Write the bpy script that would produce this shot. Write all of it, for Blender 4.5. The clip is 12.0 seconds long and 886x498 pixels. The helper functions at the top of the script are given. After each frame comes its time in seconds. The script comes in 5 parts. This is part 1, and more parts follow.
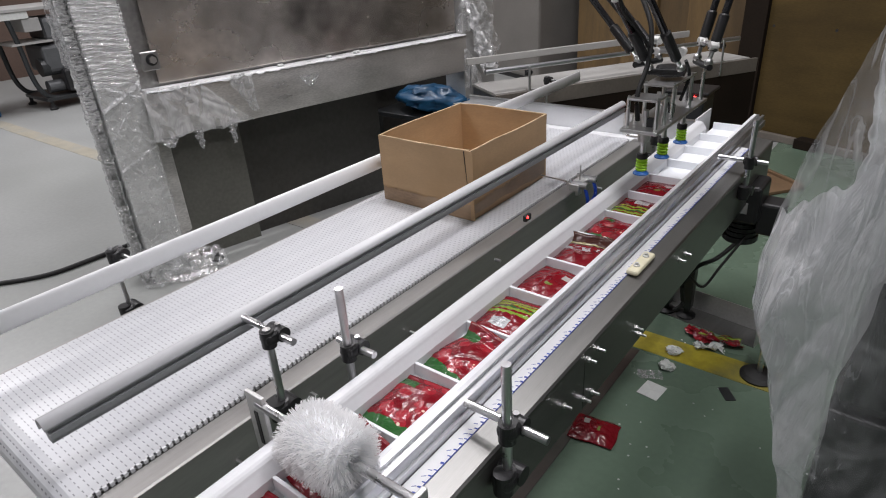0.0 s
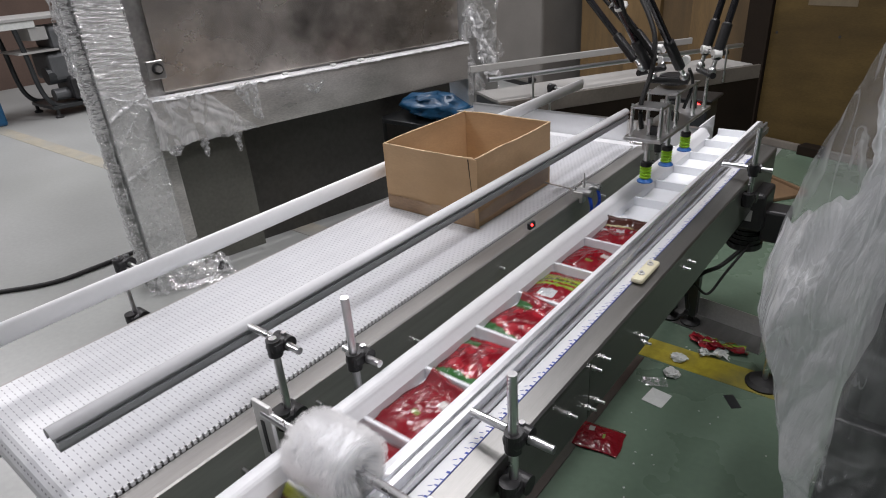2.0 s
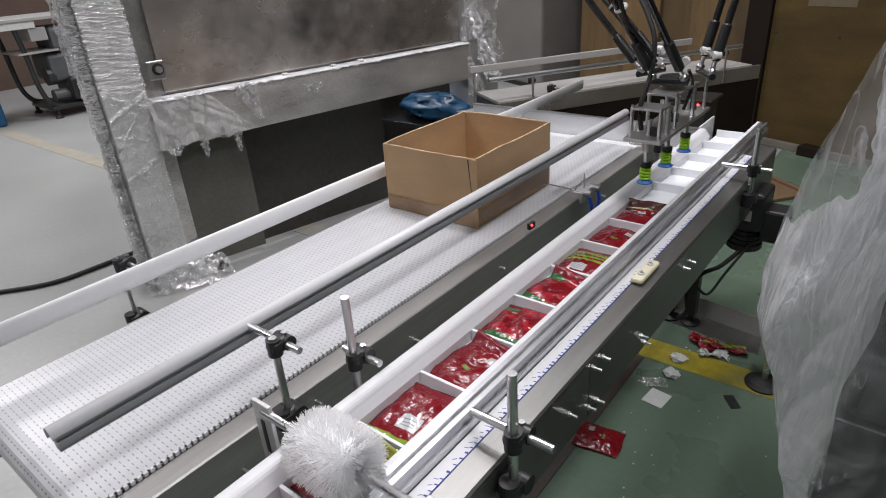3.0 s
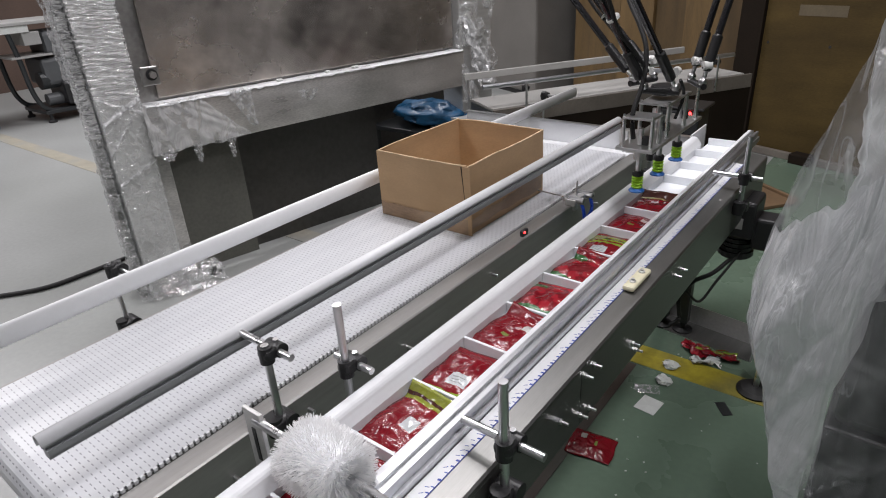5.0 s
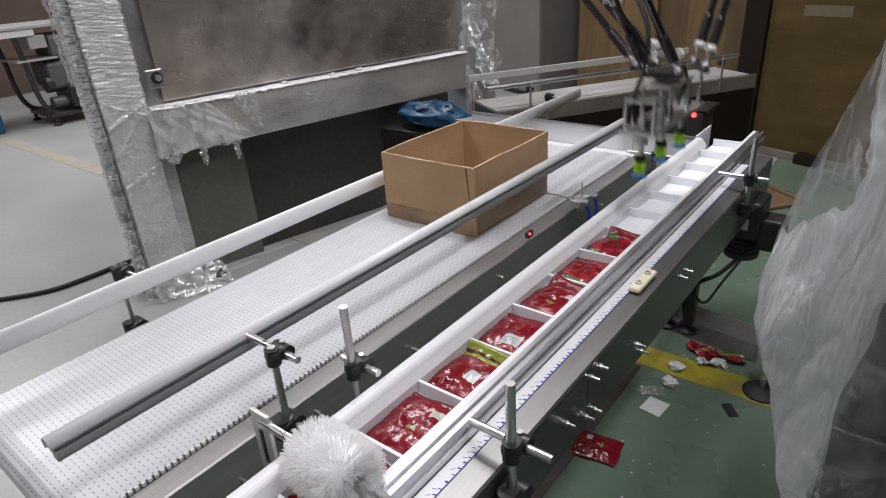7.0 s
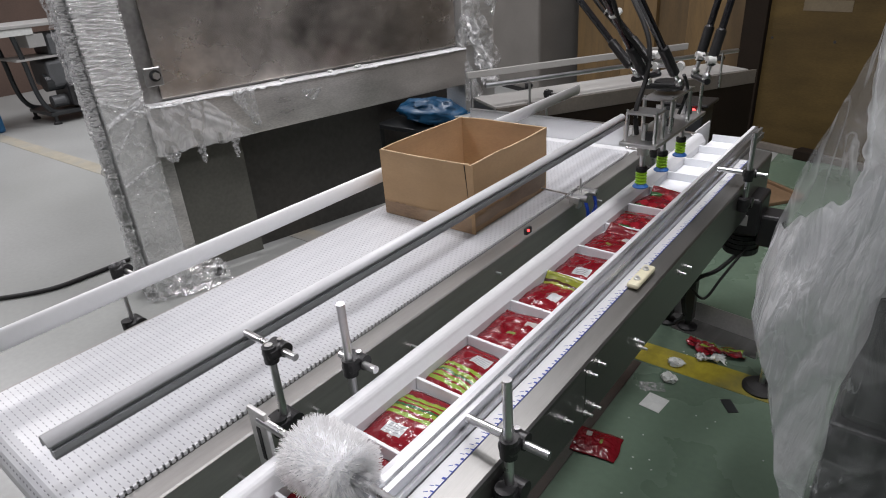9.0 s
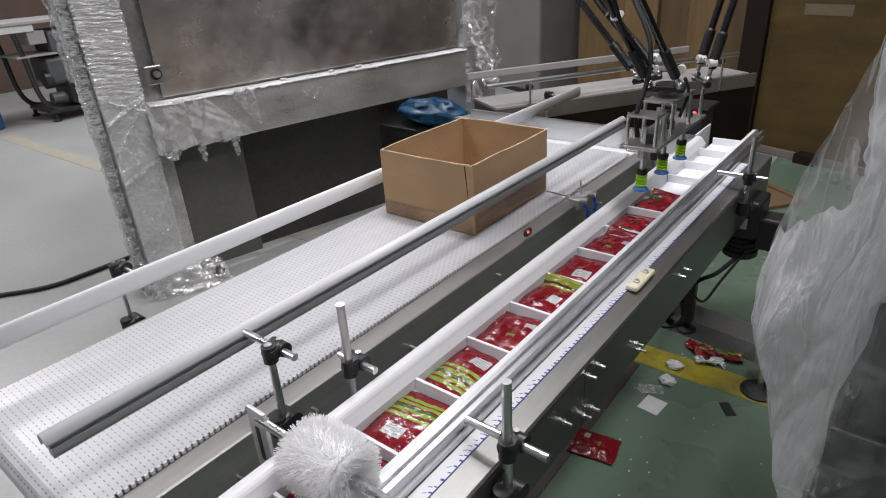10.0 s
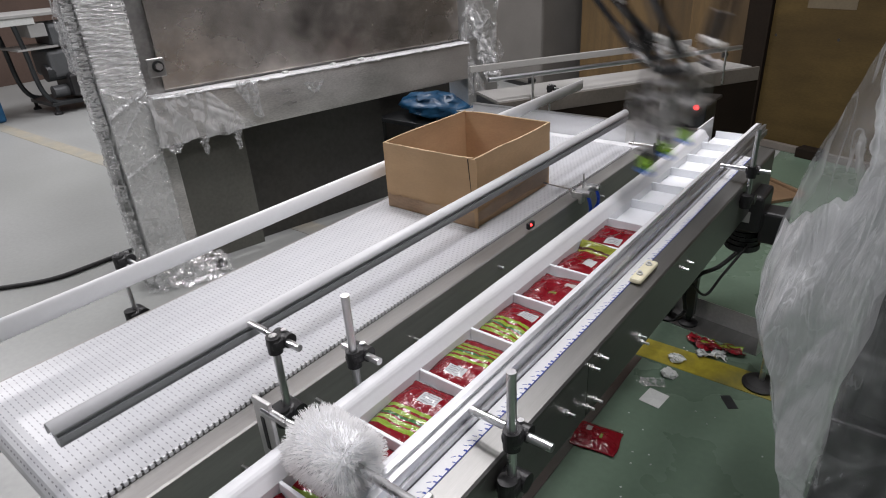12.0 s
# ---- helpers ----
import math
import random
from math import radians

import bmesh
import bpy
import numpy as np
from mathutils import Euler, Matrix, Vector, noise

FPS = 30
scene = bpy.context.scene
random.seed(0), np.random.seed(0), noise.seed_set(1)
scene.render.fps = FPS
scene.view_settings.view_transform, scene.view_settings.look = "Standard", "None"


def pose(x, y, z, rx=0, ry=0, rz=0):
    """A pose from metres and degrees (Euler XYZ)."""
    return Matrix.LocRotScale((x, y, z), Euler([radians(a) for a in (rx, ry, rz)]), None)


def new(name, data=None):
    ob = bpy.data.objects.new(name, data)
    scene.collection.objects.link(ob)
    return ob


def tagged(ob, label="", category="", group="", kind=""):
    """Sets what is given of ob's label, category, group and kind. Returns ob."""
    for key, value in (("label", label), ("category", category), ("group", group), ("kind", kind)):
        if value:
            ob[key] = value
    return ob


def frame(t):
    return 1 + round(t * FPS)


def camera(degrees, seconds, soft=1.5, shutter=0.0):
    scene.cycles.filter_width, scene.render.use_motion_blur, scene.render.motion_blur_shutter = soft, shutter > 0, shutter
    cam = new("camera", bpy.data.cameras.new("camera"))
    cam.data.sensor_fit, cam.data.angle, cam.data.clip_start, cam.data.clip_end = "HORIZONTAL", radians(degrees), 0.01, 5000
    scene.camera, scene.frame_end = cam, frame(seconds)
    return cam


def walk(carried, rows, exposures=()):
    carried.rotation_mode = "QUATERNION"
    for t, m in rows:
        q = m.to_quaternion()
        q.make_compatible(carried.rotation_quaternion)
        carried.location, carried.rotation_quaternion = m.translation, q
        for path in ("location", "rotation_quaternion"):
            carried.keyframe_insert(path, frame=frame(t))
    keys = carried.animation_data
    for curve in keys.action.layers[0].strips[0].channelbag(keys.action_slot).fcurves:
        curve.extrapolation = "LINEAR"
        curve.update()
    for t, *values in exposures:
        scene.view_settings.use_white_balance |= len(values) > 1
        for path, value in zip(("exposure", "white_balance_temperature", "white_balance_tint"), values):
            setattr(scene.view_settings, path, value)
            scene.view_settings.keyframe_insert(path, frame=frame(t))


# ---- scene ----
cam = camera(71.98, 12.0, soft=1.05, shutter=0.5)
PATH = [
    (0.0, 0.0000, 0.0000, 1.5000, 63.12, 3.84, 39.60),
    (0.5, -0.0024, -0.0018, 1.5021, 63.15, 3.72, 39.66),
    (1.0, -0.0015, -0.0009, 1.5028, 63.19, 3.85, 39.75),
    (1.5, 0.0004, -0.0004, 1.5047, 63.22, 4.11, 39.84),
    (2.0, -0.0014, -0.0036, 1.5077, 63.70, 4.07, 39.90),
    (2.5, 0.0011, -0.0014, 1.5058, 63.80, 4.09, 39.91),
    (3.0, -0.0006, -0.0050, 1.5068, 63.76, 4.04, 39.88),
    (5.0, 0.0036, -0.0036, 1.5116, 64.25, 3.59, 39.25),
    (5.5, 0.0008, -0.0078, 1.5115, 64.27, 3.41, 39.39),
    (6.0, -0.0010, -0.0087, 1.5137, 64.43, 3.35, 39.50),
    (6.5, -0.0021, -0.0079, 1.5116, 64.45, 3.63, 39.52),
    (7.0, 0.0003, -0.0070, 1.5132, 64.41, 3.88, 39.61),
    (9.0, 0.0048, -0.0019, 1.5108, 64.16, 4.17, 39.71),
    (9.5, 0.0051, -0.0024, 1.5115, 64.02, 3.74, 39.66),
    (10.0, 0.0026, -0.0028, 1.5124, 64.19, 3.65, 39.60),
    (10.5, 0.0021, -0.0030, 1.5135, 64.35, 3.61, 39.63),
    (11.0, 0.0044, -0.0002, 1.5132, 64.17, 4.13, 39.59),
    (11.5, 0.0042, -0.0063, 1.5114, 64.06, 3.81, 39.61),
    (12.0, -0.0002, -0.0107, 1.5085, 63.68, 3.59, 39.71),
]


def cam_pose(x, y, z, tilt, roll, heading):
    turn = Matrix.Rotation(radians(heading), 4, "Z") @ Matrix.Rotation(radians(tilt), 4, "X") @ Matrix.Rotation(radians(-roll), 4, "Z")
    return Matrix.Translation((x, y, z)) @ turn


walk(cam, [(t, cam_pose(*v)) for t, *v in PATH])
scene.view_settings.exposure = -0.11

# ---- world and lamps ----
world = bpy.data.worlds.new("hall_air")
scene.world = world
world.use_nodes = True
world.node_tree.nodes["Background"].inputs[0].default_value = (0.75, 0.8, 0.85, 1)
world.node_tree.nodes["Background"].inputs[1].default_value = 0.004
CEIL = 4.4
# Unseen fixtures: some follow cast shadows, the others are added fill.
LAMPS = [(-4.0, -0.9, 0.80), (-5.0, 4.0, 1.35), (-0.9, 2.6, 0.62), (-3.6, -4.4, 0.35), (-7.5, 1.0, 1.65), (-8.8, 5.2, 1.0), (0.9, 0.9, 0.90), (0.45, -2.6, 0.45), (-1.8, 2.0, 0.85)]


# ---- materials ----
def nodes_of(name):
    m = bpy.data.materials.new(name)
    m.use_nodes = True
    return m, m.node_tree.nodes, m.node_tree.links, m.node_tree.nodes["Principled BSDF"]


def mat(name, color, rough=0.5, metal=0.0, vary=0.15, scale=8.0, fine=90.0, bump=0.05, coat=0.0, stretch=(1, 1, 1), dirt_sheen=None, dirt_sheen_amount=0.5, spec=0.5, rand=0.0):
    m, n, l, p = nodes_of(name)
    co = n.new("ShaderNodeTexCoord")
    mp = n.new("ShaderNodeMapping")
    mp.inputs["Scale"].default_value = stretch
    l.new(co.outputs["Object"], mp.inputs["Vector"])
    big = n.new("ShaderNodeTexNoise")
    big.inputs["Scale"].default_value, big.inputs["Detail"].default_value = scale, 6
    small = n.new("ShaderNodeTexNoise")
    small.inputs["Scale"].default_value, small.inputs["Detail"].default_value = fine, 4
    for t in (big, small):
        l.new(mp.outputs[0], t.inputs["Vector"])
    mix = n.new("ShaderNodeMix")
    mix.data_type = "RGBA"
    c = Vector(color)
    mix.inputs[6].default_value = (*(c * (1 - vary)), 1)
    mix.inputs[7].default_value = (*[min(1, v) for v in c * (1 + vary)], 1)
    add = n.new("ShaderNodeMath")
    add.operation = "MULTIPLY_ADD"
    add.inputs[1].default_value, add.inputs[2].default_value = 0.35, 0.0
    l.new(small.outputs[0], add.inputs[0])
    s2 = n.new("ShaderNodeMath")
    s2.operation = "MULTIPLY_ADD"
    s2.inputs[1].default_value = 0.65
    l.new(big.outputs[0], s2.inputs[0])
    l.new(add.outputs[0], s2.inputs[2])
    ramp = n.new("ShaderNodeMapRange")
    ramp.inputs[1].default_value, ramp.inputs[2].default_value = 0.3, 0.7
    l.new(s2.outputs[0], ramp.inputs[0])
    l.new(ramp.outputs[0], mix.inputs[0])
    out = mix.outputs[2]
    # Second tone in noise patches: dirt, and painted reflections on panel and beam.
    if dirt_sheen:
        patch = n.new("ShaderNodeTexNoise")
        patch.inputs["Scale"].default_value, patch.inputs["Detail"].default_value = scale * 0.35, 8
        l.new(co.outputs["Object"], patch.inputs["Vector"])
        pr = n.new("ShaderNodeMapRange")
        pr.inputs[1].default_value, pr.inputs[2].default_value, pr.inputs[4].default_value = 0.48, 0.72, dirt_sheen_amount
        l.new(patch.outputs[0], pr.inputs[0])
        d = n.new("ShaderNodeMix")
        d.data_type = "RGBA"
        d.inputs[7].default_value = (*dirt_sheen, 1)
        l.new(pr.outputs[0], d.inputs[0])
        l.new(out, d.inputs[6])
        out = d.outputs[2]
    if rand:
        oi = n.new("ShaderNodeObjectInfo")
        hv = n.new("ShaderNodeHueSaturation")
        rr = n.new("ShaderNodeMapRange")
        rr.inputs[3].default_value, rr.inputs[4].default_value = 1 - rand, 1 + rand
        l.new(oi.outputs["Random"], rr.inputs[0])
        l.new(rr.outputs[0], hv.inputs["Value"])
        l.new(out, hv.inputs["Color"])
        out = hv.outputs[0]
    l.new(out, p.inputs["Base Color"])
    rg = n.new("ShaderNodeMapRange")
    rg.inputs[3].default_value, rg.inputs[4].default_value = max(0.03, rough - 0.1), min(1, rough + 0.1)
    l.new(big.outputs[0], rg.inputs[0])
    l.new(rg.outputs[0], p.inputs["Roughness"])
    p.inputs["Metallic"].default_value = metal
    p.inputs["Coat Weight"].default_value = coat
    p.inputs["Specular IOR Level"].default_value = spec
    if bump:
        b = n.new("ShaderNodeBump")
        b.inputs["Strength"].default_value, b.inputs["Distance"].default_value = bump, 0.004
        l.new(small.outputs[0], b.inputs["Height"])
        l.new(b.outputs[0], p.inputs["Normal"])
    return m


def film(name, clear, tint=(0.85, 0.87, 0.88), rough=0.18, scale=22.0, streak=(1, 1, 1), bump=0.6, haze=0.35, lines=0.0):
    """Clear plastic film: partly see-through, glossy, with a crumpled surface and glints drawn in opacity."""
    m, n, l, p = nodes_of(name)
    co = n.new("ShaderNodeTexCoord")
    mp = n.new("ShaderNodeMapping")
    mp.inputs["Scale"].default_value = streak
    l.new(co.outputs["Object"], mp.inputs["Vector"])
    t = n.new("ShaderNodeTexNoise")
    t.inputs["Scale"].default_value, t.inputs["Detail"].default_value, t.inputs["Distortion"].default_value = scale, 8, 0.8
    l.new(mp.outputs[0], t.inputs["Vector"])
    b = n.new("ShaderNodeBump")
    b.inputs["Strength"].default_value, b.inputs["Distance"].default_value = bump, 0.02
    l.new(t.outputs[0], b.inputs["Height"])
    l.new(b.outputs[0], p.inputs["Normal"])
    n.remove(p)
    gl = n.new("ShaderNodeBsdfGlossy")
    gl.inputs["Color"].default_value = (*tint, 1)
    gl.inputs["Roughness"].default_value = rough
    l.new(b.outputs[0], gl.inputs["Normal"])
    df = n.new("ShaderNodeBsdfDiffuse")
    df.inputs["Color"].default_value = (*tint, 1)
    l.new(b.outputs[0], df.inputs["Normal"])
    body = n.new("ShaderNodeMixShader")
    body.inputs[0].default_value = haze
    l.new(gl.outputs[0], body.inputs[1])
    l.new(df.outputs[0], body.inputs[2])
    see = n.new("ShaderNodeBsdfTransparent")
    see.inputs[0].default_value = (0.96, 0.97, 0.97, 1)
    mix = n.new("ShaderNodeMixShader")
    r = n.new("ShaderNodeMapRange")
    r.inputs[1].default_value, r.inputs[2].default_value = 0.38, 0.66
    r.inputs[3].default_value, r.inputs[4].default_value = max(0.04, 1 - clear - 0.2), min(1, 1 - clear + 0.35)
    l.new(t.outputs[0], r.inputs[0])
    off = n.new("ShaderNodeMath")
    off.operation = "SUBTRACT"
    off.inputs[1].default_value = 0.5
    l.new(t.outputs[0], off.inputs[0])
    mag = n.new("ShaderNodeMath")
    mag.operation = "ABSOLUTE"
    l.new(off.outputs[0], mag.inputs[0])
    # White opaque lines stand in for glints along the crinkles.
    glint_line = n.new("ShaderNodeMapRange")
    glint_line.inputs[2].default_value, glint_line.inputs[3].default_value, glint_line.inputs[4].default_value = 0.03, lines, 0.0
    l.new(mag.outputs[0], glint_line.inputs[0])
    both = n.new("ShaderNodeMath")
    both.use_clamp = True
    l.new(r.outputs[0], both.inputs[0])
    l.new(glint_line.outputs[0], both.inputs[1])
    l.new(both.outputs[0], mix.inputs[0])
    l.new(see.outputs[0], mix.inputs[1])
    l.new(body.outputs[0], mix.inputs[2])
    l.new(mix.outputs[0], n["Material Output"].inputs[0])
    return m


def glow(name, color, strength):
    m, n, l, p = nodes_of(name)
    p.inputs["Base Color"].default_value = (*color, 1)
    p.inputs["Emission Color"].default_value = (*color, 1)
    p.inputs["Emission Strength"].default_value = strength
    return m


def belt_mat(name):
    """White modular belting: rows of short raised dashes over a faint module grid."""
    m, n, l, p = nodes_of(name)
    co = n.new("ShaderNodeTexCoord")
    sp = n.new("ShaderNodeSeparateXYZ")
    l.new(co.outputs["Object"], sp.inputs[0])

    def wave(src, pitch, lo, hi):
        a = n.new("ShaderNodeMath")
        a.operation = "DIVIDE"
        a.inputs[1].default_value = pitch
        l.new(src, a.inputs[0])
        f = n.new("ShaderNodeMath")
        f.operation = "FRACT"
        l.new(a.outputs[0], f.inputs[0])
        g = n.new("ShaderNodeMath")
        g.operation = "COMPARE"
        g.inputs[1].default_value, g.inputs[2].default_value = (lo + hi) / 2, (hi - lo) / 2
        l.new(f.outputs[0], g.inputs[0])
        return a.outputs[0], g.outputs[0]

    row, ry = wave(sp.outputs[1], 0.0125, 0.40, 0.56)
    fl = n.new("ShaderNodeMath")
    fl.operation = "FLOOR"
    l.new(row, fl.inputs[0])
    sh = n.new("ShaderNodeMath")
    sh.operation = "MULTIPLY_ADD"
    sh.inputs[1].default_value = 0.0075
    l.new(fl.outputs[0], sh.inputs[0])
    l.new(sp.outputs[0], sh.inputs[2])
    _, rx = wave(sh.outputs[0], 0.0165, 0.2, 0.68)
    dash = n.new("ShaderNodeMath")
    dash.operation = "MULTIPLY"
    l.new(rx, dash.inputs[0])
    l.new(ry, dash.inputs[1])
    no = n.new("ShaderNodeTexNoise")
    no.inputs["Scale"].default_value, no.inputs["Detail"].default_value = 7, 6
    l.new(co.outputs["Object"], no.inputs["Vector"])
    base = n.new("ShaderNodeMix")
    base.data_type = "RGBA"
    base.inputs[6].default_value, base.inputs[7].default_value = (0.53, 0.54, 0.56, 1), (0.63, 0.64, 0.66, 1)
    l.new(no.outputs[0], base.inputs[0])
    hole = n.new("ShaderNodeMix")
    hole.data_type = "RGBA"
    hole.inputs[7].default_value = (0.25, 0.255, 0.275, 1)
    # Long lanes of darker tone, set by noise across the belt width.
    lanes = n.new("ShaderNodeTexNoise")
    lanes.noise_dimensions = "1D"
    lanes.inputs["Scale"].default_value, lanes.inputs["Detail"].default_value = 9, 1
    l.new(sp.outputs[0], lanes.inputs["W"])
    toned = n.new("ShaderNodeMapRange")
    toned.inputs[1].default_value, toned.inputs[2].default_value, toned.inputs[4].default_value = 0.48, 0.64, 0.55
    l.new(lanes.outputs[0], toned.inputs[0])
    lane = n.new("ShaderNodeMix")
    lane.data_type = "RGBA"
    lane.inputs[7].default_value = (0.46, 0.47, 0.50, 1)
    l.new(toned.outputs[0], lane.inputs[0])
    l.new(base.outputs[2], lane.inputs[6])
    l.new(lane.outputs[2], hole.inputs[6])
    l.new(dash.outputs[0], hole.inputs[0])
    l.new(hole.outputs[2], p.inputs["Base Color"])
    p.inputs["Roughness"].default_value = 0.36
    b = n.new("ShaderNodeBump")
    b.inputs["Strength"].default_value, b.inputs["Distance"].default_value, b.invert = 0.6, 0.002, True
    l.new(dash.outputs[0], b.inputs["Height"])
    l.new(b.outputs[0], p.inputs["Normal"])
    return m


def pouch_mat(name, kind):
    """Printed glossy pouch: red film with bands, fruit blots and label patches by kind."""
    m, n, l, p = nodes_of(name)
    co = n.new("ShaderNodeTexCoord")
    sp = n.new("ShaderNodeSeparateXYZ")
    l.new(co.outputs["Object"], sp.inputs[0])
    x, y = sp.outputs[0], sp.outputs[1]
    no = n.new("ShaderNodeTexNoise")
    no.inputs["Scale"].default_value, no.inputs["Detail"].default_value = 26, 5
    l.new(co.outputs["Object"], no.inputs["Vector"])
    cur = n.new("ShaderNodeMix")
    cur.data_type = "RGBA"
    cur.inputs[6].default_value, cur.inputs[7].default_value = (0.12, 0.004, 0.009, 1), (0.22, 0.008, 0.015, 1)
    l.new(no.outputs[0], cur.inputs[0])
    col = cur.outputs[2]

    def inside(src, lo, hi, wobble=0.0):
        s = src
        if wobble:
            w = n.new("ShaderNodeMath")
            w.operation = "MULTIPLY_ADD"
            w.inputs[1].default_value = wobble
            l.new(no.outputs[0], w.inputs[0])
            l.new(src, w.inputs[2])
            s = w.outputs[0]
        g = n.new("ShaderNodeMath")
        g.operation = "COMPARE"
        g.inputs[1].default_value, g.inputs[2].default_value = (lo + hi) / 2, (hi - lo) / 2
        l.new(s, g.inputs[0])
        return g.outputs[0]

    def both(a, b):
        g = n.new("ShaderNodeMath")
        g.operation = "MULTIPLY"
        l.new(a, g.inputs[0])
        l.new(b, g.inputs[1])
        return g.outputs[0]

    def paint(mask, rgb):
        nonlocal col
        k = n.new("ShaderNodeMix")
        k.data_type = "RGBA"
        k.inputs[7].default_value = (*rgb, 1)
        l.new(mask, k.inputs[0])
        l.new(col, k.inputs[6])
        col = k.outputs[2]

    green, pale, cream, dark = (0.03, 0.11, 0.03), (0.20, 0.30, 0.035), (0.44, 0.46, 0.47), (0.06, 0.02, 0.015)
    if kind in ("fruit", "fruit_green"):
        v = n.new("ShaderNodeTexVoronoi")
        v.inputs["Scale"].default_value = 30
        l.new(co.outputs["Object"], v.inputs["Vector"])
        f = n.new("ShaderNodeMath")
        f.operation = "LESS_THAN"
        f.inputs[1].default_value = 0.42
        l.new(v.outputs["Distance"], f.inputs[0])
        paint(f.outputs[0], (0.30, 0.014, 0.024))
        paint(inside(y, -0.075, -0.035 if kind == "fruit_green" else -0.05, 0.03), green)
        paint(both(inside(x, -0.06, -0.015), inside(y, 0.05, 0.07, 0.02)), green)
        f2 = n.new("ShaderNodeMath")
        f2.operation = "LESS_THAN"
        f2.inputs[1].default_value = 0.10
        l.new(v.outputs["Distance"], f2.inputs[0])
        paint(f2.outputs[0], (0.8, 0.62, 0.5))
    if kind == "striped":
        for a in (-0.002, 0.014, 0.034, 0.047):
            paint(inside(y, a, a + 0.009), pale)
        paint(inside(y, 0.024, 0.03), green)
        paint(both(inside(x, -0.03, 0.012), inside(y, -0.05, -0.022)), cream)
        for a in (-0.045, -0.039, -0.033, -0.027):
            paint(both(inside(x, -0.026, 0.006), inside(y, a, a + 0.0016)), (0.22, 0.22, 0.23))
    if kind == "labelled":
        paint(both(inside(x, -0.012, 0.03), inside(y, -0.045, -0.012)), cream)
        for a in (-0.038, -0.031, -0.024):
            paint(both(inside(x, -0.006, 0.022), inside(y, a, a + 0.0022)), (0.2, 0.2, 0.2))
        paint(inside(y, -0.075, -0.056, 0.01), pale)
    if kind == "edged":
        paint(inside(y, 0.048, 0.08), (0.22, 0.24, 0.03))
        paint(inside(y, 0.057, 0.062), dark)
        paint(both(inside(x, 0.0, 0.03), inside(y, -0.02, 0.008)), cream)
    if kind == "lettered":
        ck = n.new("ShaderNodeTexNoise")
        ck.inputs["Scale"].default_value = 75
        l.new(co.outputs["Object"], ck.inputs["Vector"])
        g = n.new("ShaderNodeMath")
        g.operation = "GREATER_THAN"
        g.inputs[1].default_value = 0.52
        l.new(ck.outputs[0], g.inputs[0])
        paint(both(g.outputs[0], inside(y, 0.012, 0.034)), cream)
        paint(inside(y, 0.044, 0.08), dark)
        paint(inside(y, 0.05, 0.056), (0.3, 0.26, 0.12))
    if kind == "plain":
        paint(both(inside(x, 0.004, 0.026, 0.02), inside(y, -0.012, -0.004, 0.01)), (0.16, 0.2, 0.05))
        paint(both(inside(x, 0.022, 0.046, 0.008), inside(y, 0.03, 0.05, 0.01)), (0.42, 0.40, 0.38))
    l.new(col, p.inputs["Base Color"])
    p.inputs["Roughness"].default_value = 0.25
    p.inputs["Specular IOR Level"].default_value = 0.3
    p.inputs["Coat Weight"].default_value, p.inputs["Coat Roughness"].default_value = 0.5, 0.07
    cr = n.new("ShaderNodeTexNoise")
    cr.inputs["Scale"].default_value, cr.inputs["Detail"].default_value, cr.inputs["Distortion"].default_value = 17, 4, 1.2
    l.new(co.outputs["Object"], cr.inputs["Vector"])
    b = n.new("ShaderNodeBump")
    b.inputs["Strength"].default_value, b.inputs["Distance"].default_value = 0.42, 0.012
    l.new(cr.outputs[0], b.inputs["Height"])
    l.new(b.outputs[0], p.inputs["Normal"])
    l.new(b.outputs[0], p.inputs["Coat Normal"])
    return m


STEEL = mat("brushed_steel", (0.62, 0.62, 0.61), 0.46, 0.75, 0.12, 3, 60, 0.03, stretch=(30, 1.2, 30))
SIDE = mat("side_plate_steel", (0.25, 0.25, 0.243), 0.43, 0.92, 0.18, 3, 50, 0.03, stretch=(20, 1.0, 20), dirt_sheen=(0.18, 0.17, 0.155), dirt_sheen_amount=0.6)
# Panel blotches, two tones in noise, stand in for mottled reflections.
PANEL = mat("machine_panel_steel", (0.50, 0.462, 0.425), 0.26, 0.78, 0.6, 2.6, 11, 0.0, stretch=(1, 1.0, 1.2), dirt_sheen=(0.17, 0.15, 0.13), dirt_sheen_amount=0.95)
PANEL_FRAME = mat("panel_frame_steel", (0.36, 0.355, 0.345), 0.36, 0.8, 0.4, 4, 50, 0.02, dirt_sheen=(0.14, 0.135, 0.13), dirt_sheen_amount=0.8)
FRAME = mat("conveyor_frame_steel", (0.36, 0.352, 0.34), 0.50, 0.75, 0.14, 3, 50, 0.03, stretch=(20, 1.0, 20))
COLUMN = mat("satin_column_steel", (0.74, 0.735, 0.725), 0.36, 0.5, 0.3, 1.6, 60, 0.02, stretch=(1, 1, 3), dirt_sheen=(0.46, 0.44, 0.42), dirt_sheen_amount=0.8)
# Beam blotches carry its brownish reflections as colour.
BEAM = mat("satin_beam_steel", (0.66, 0.645, 0.62), 0.30, 0.65, 0.5, 2.4, 60, 0.02, stretch=(1, 1, 3), dirt_sheen=(0.34, 0.32, 0.30), dirt_sheen_amount=0.85)
LOWER = mat("dull_lower_panel", (0.15, 0.15, 0.132), 0.5, 0.5, 0.25, 2.0, 60, 0.02)
DARKGREY = mat("dark_grey_paint", (0.15, 0.142, 0.130), 0.45, 0.0, 0.15, 3, 60, 0.03)
MIDMETAL = mat("grey_cast_metal", (0.10, 0.105, 0.11), 0.5, 0.2, 0.2, 6, 80, 0.05)
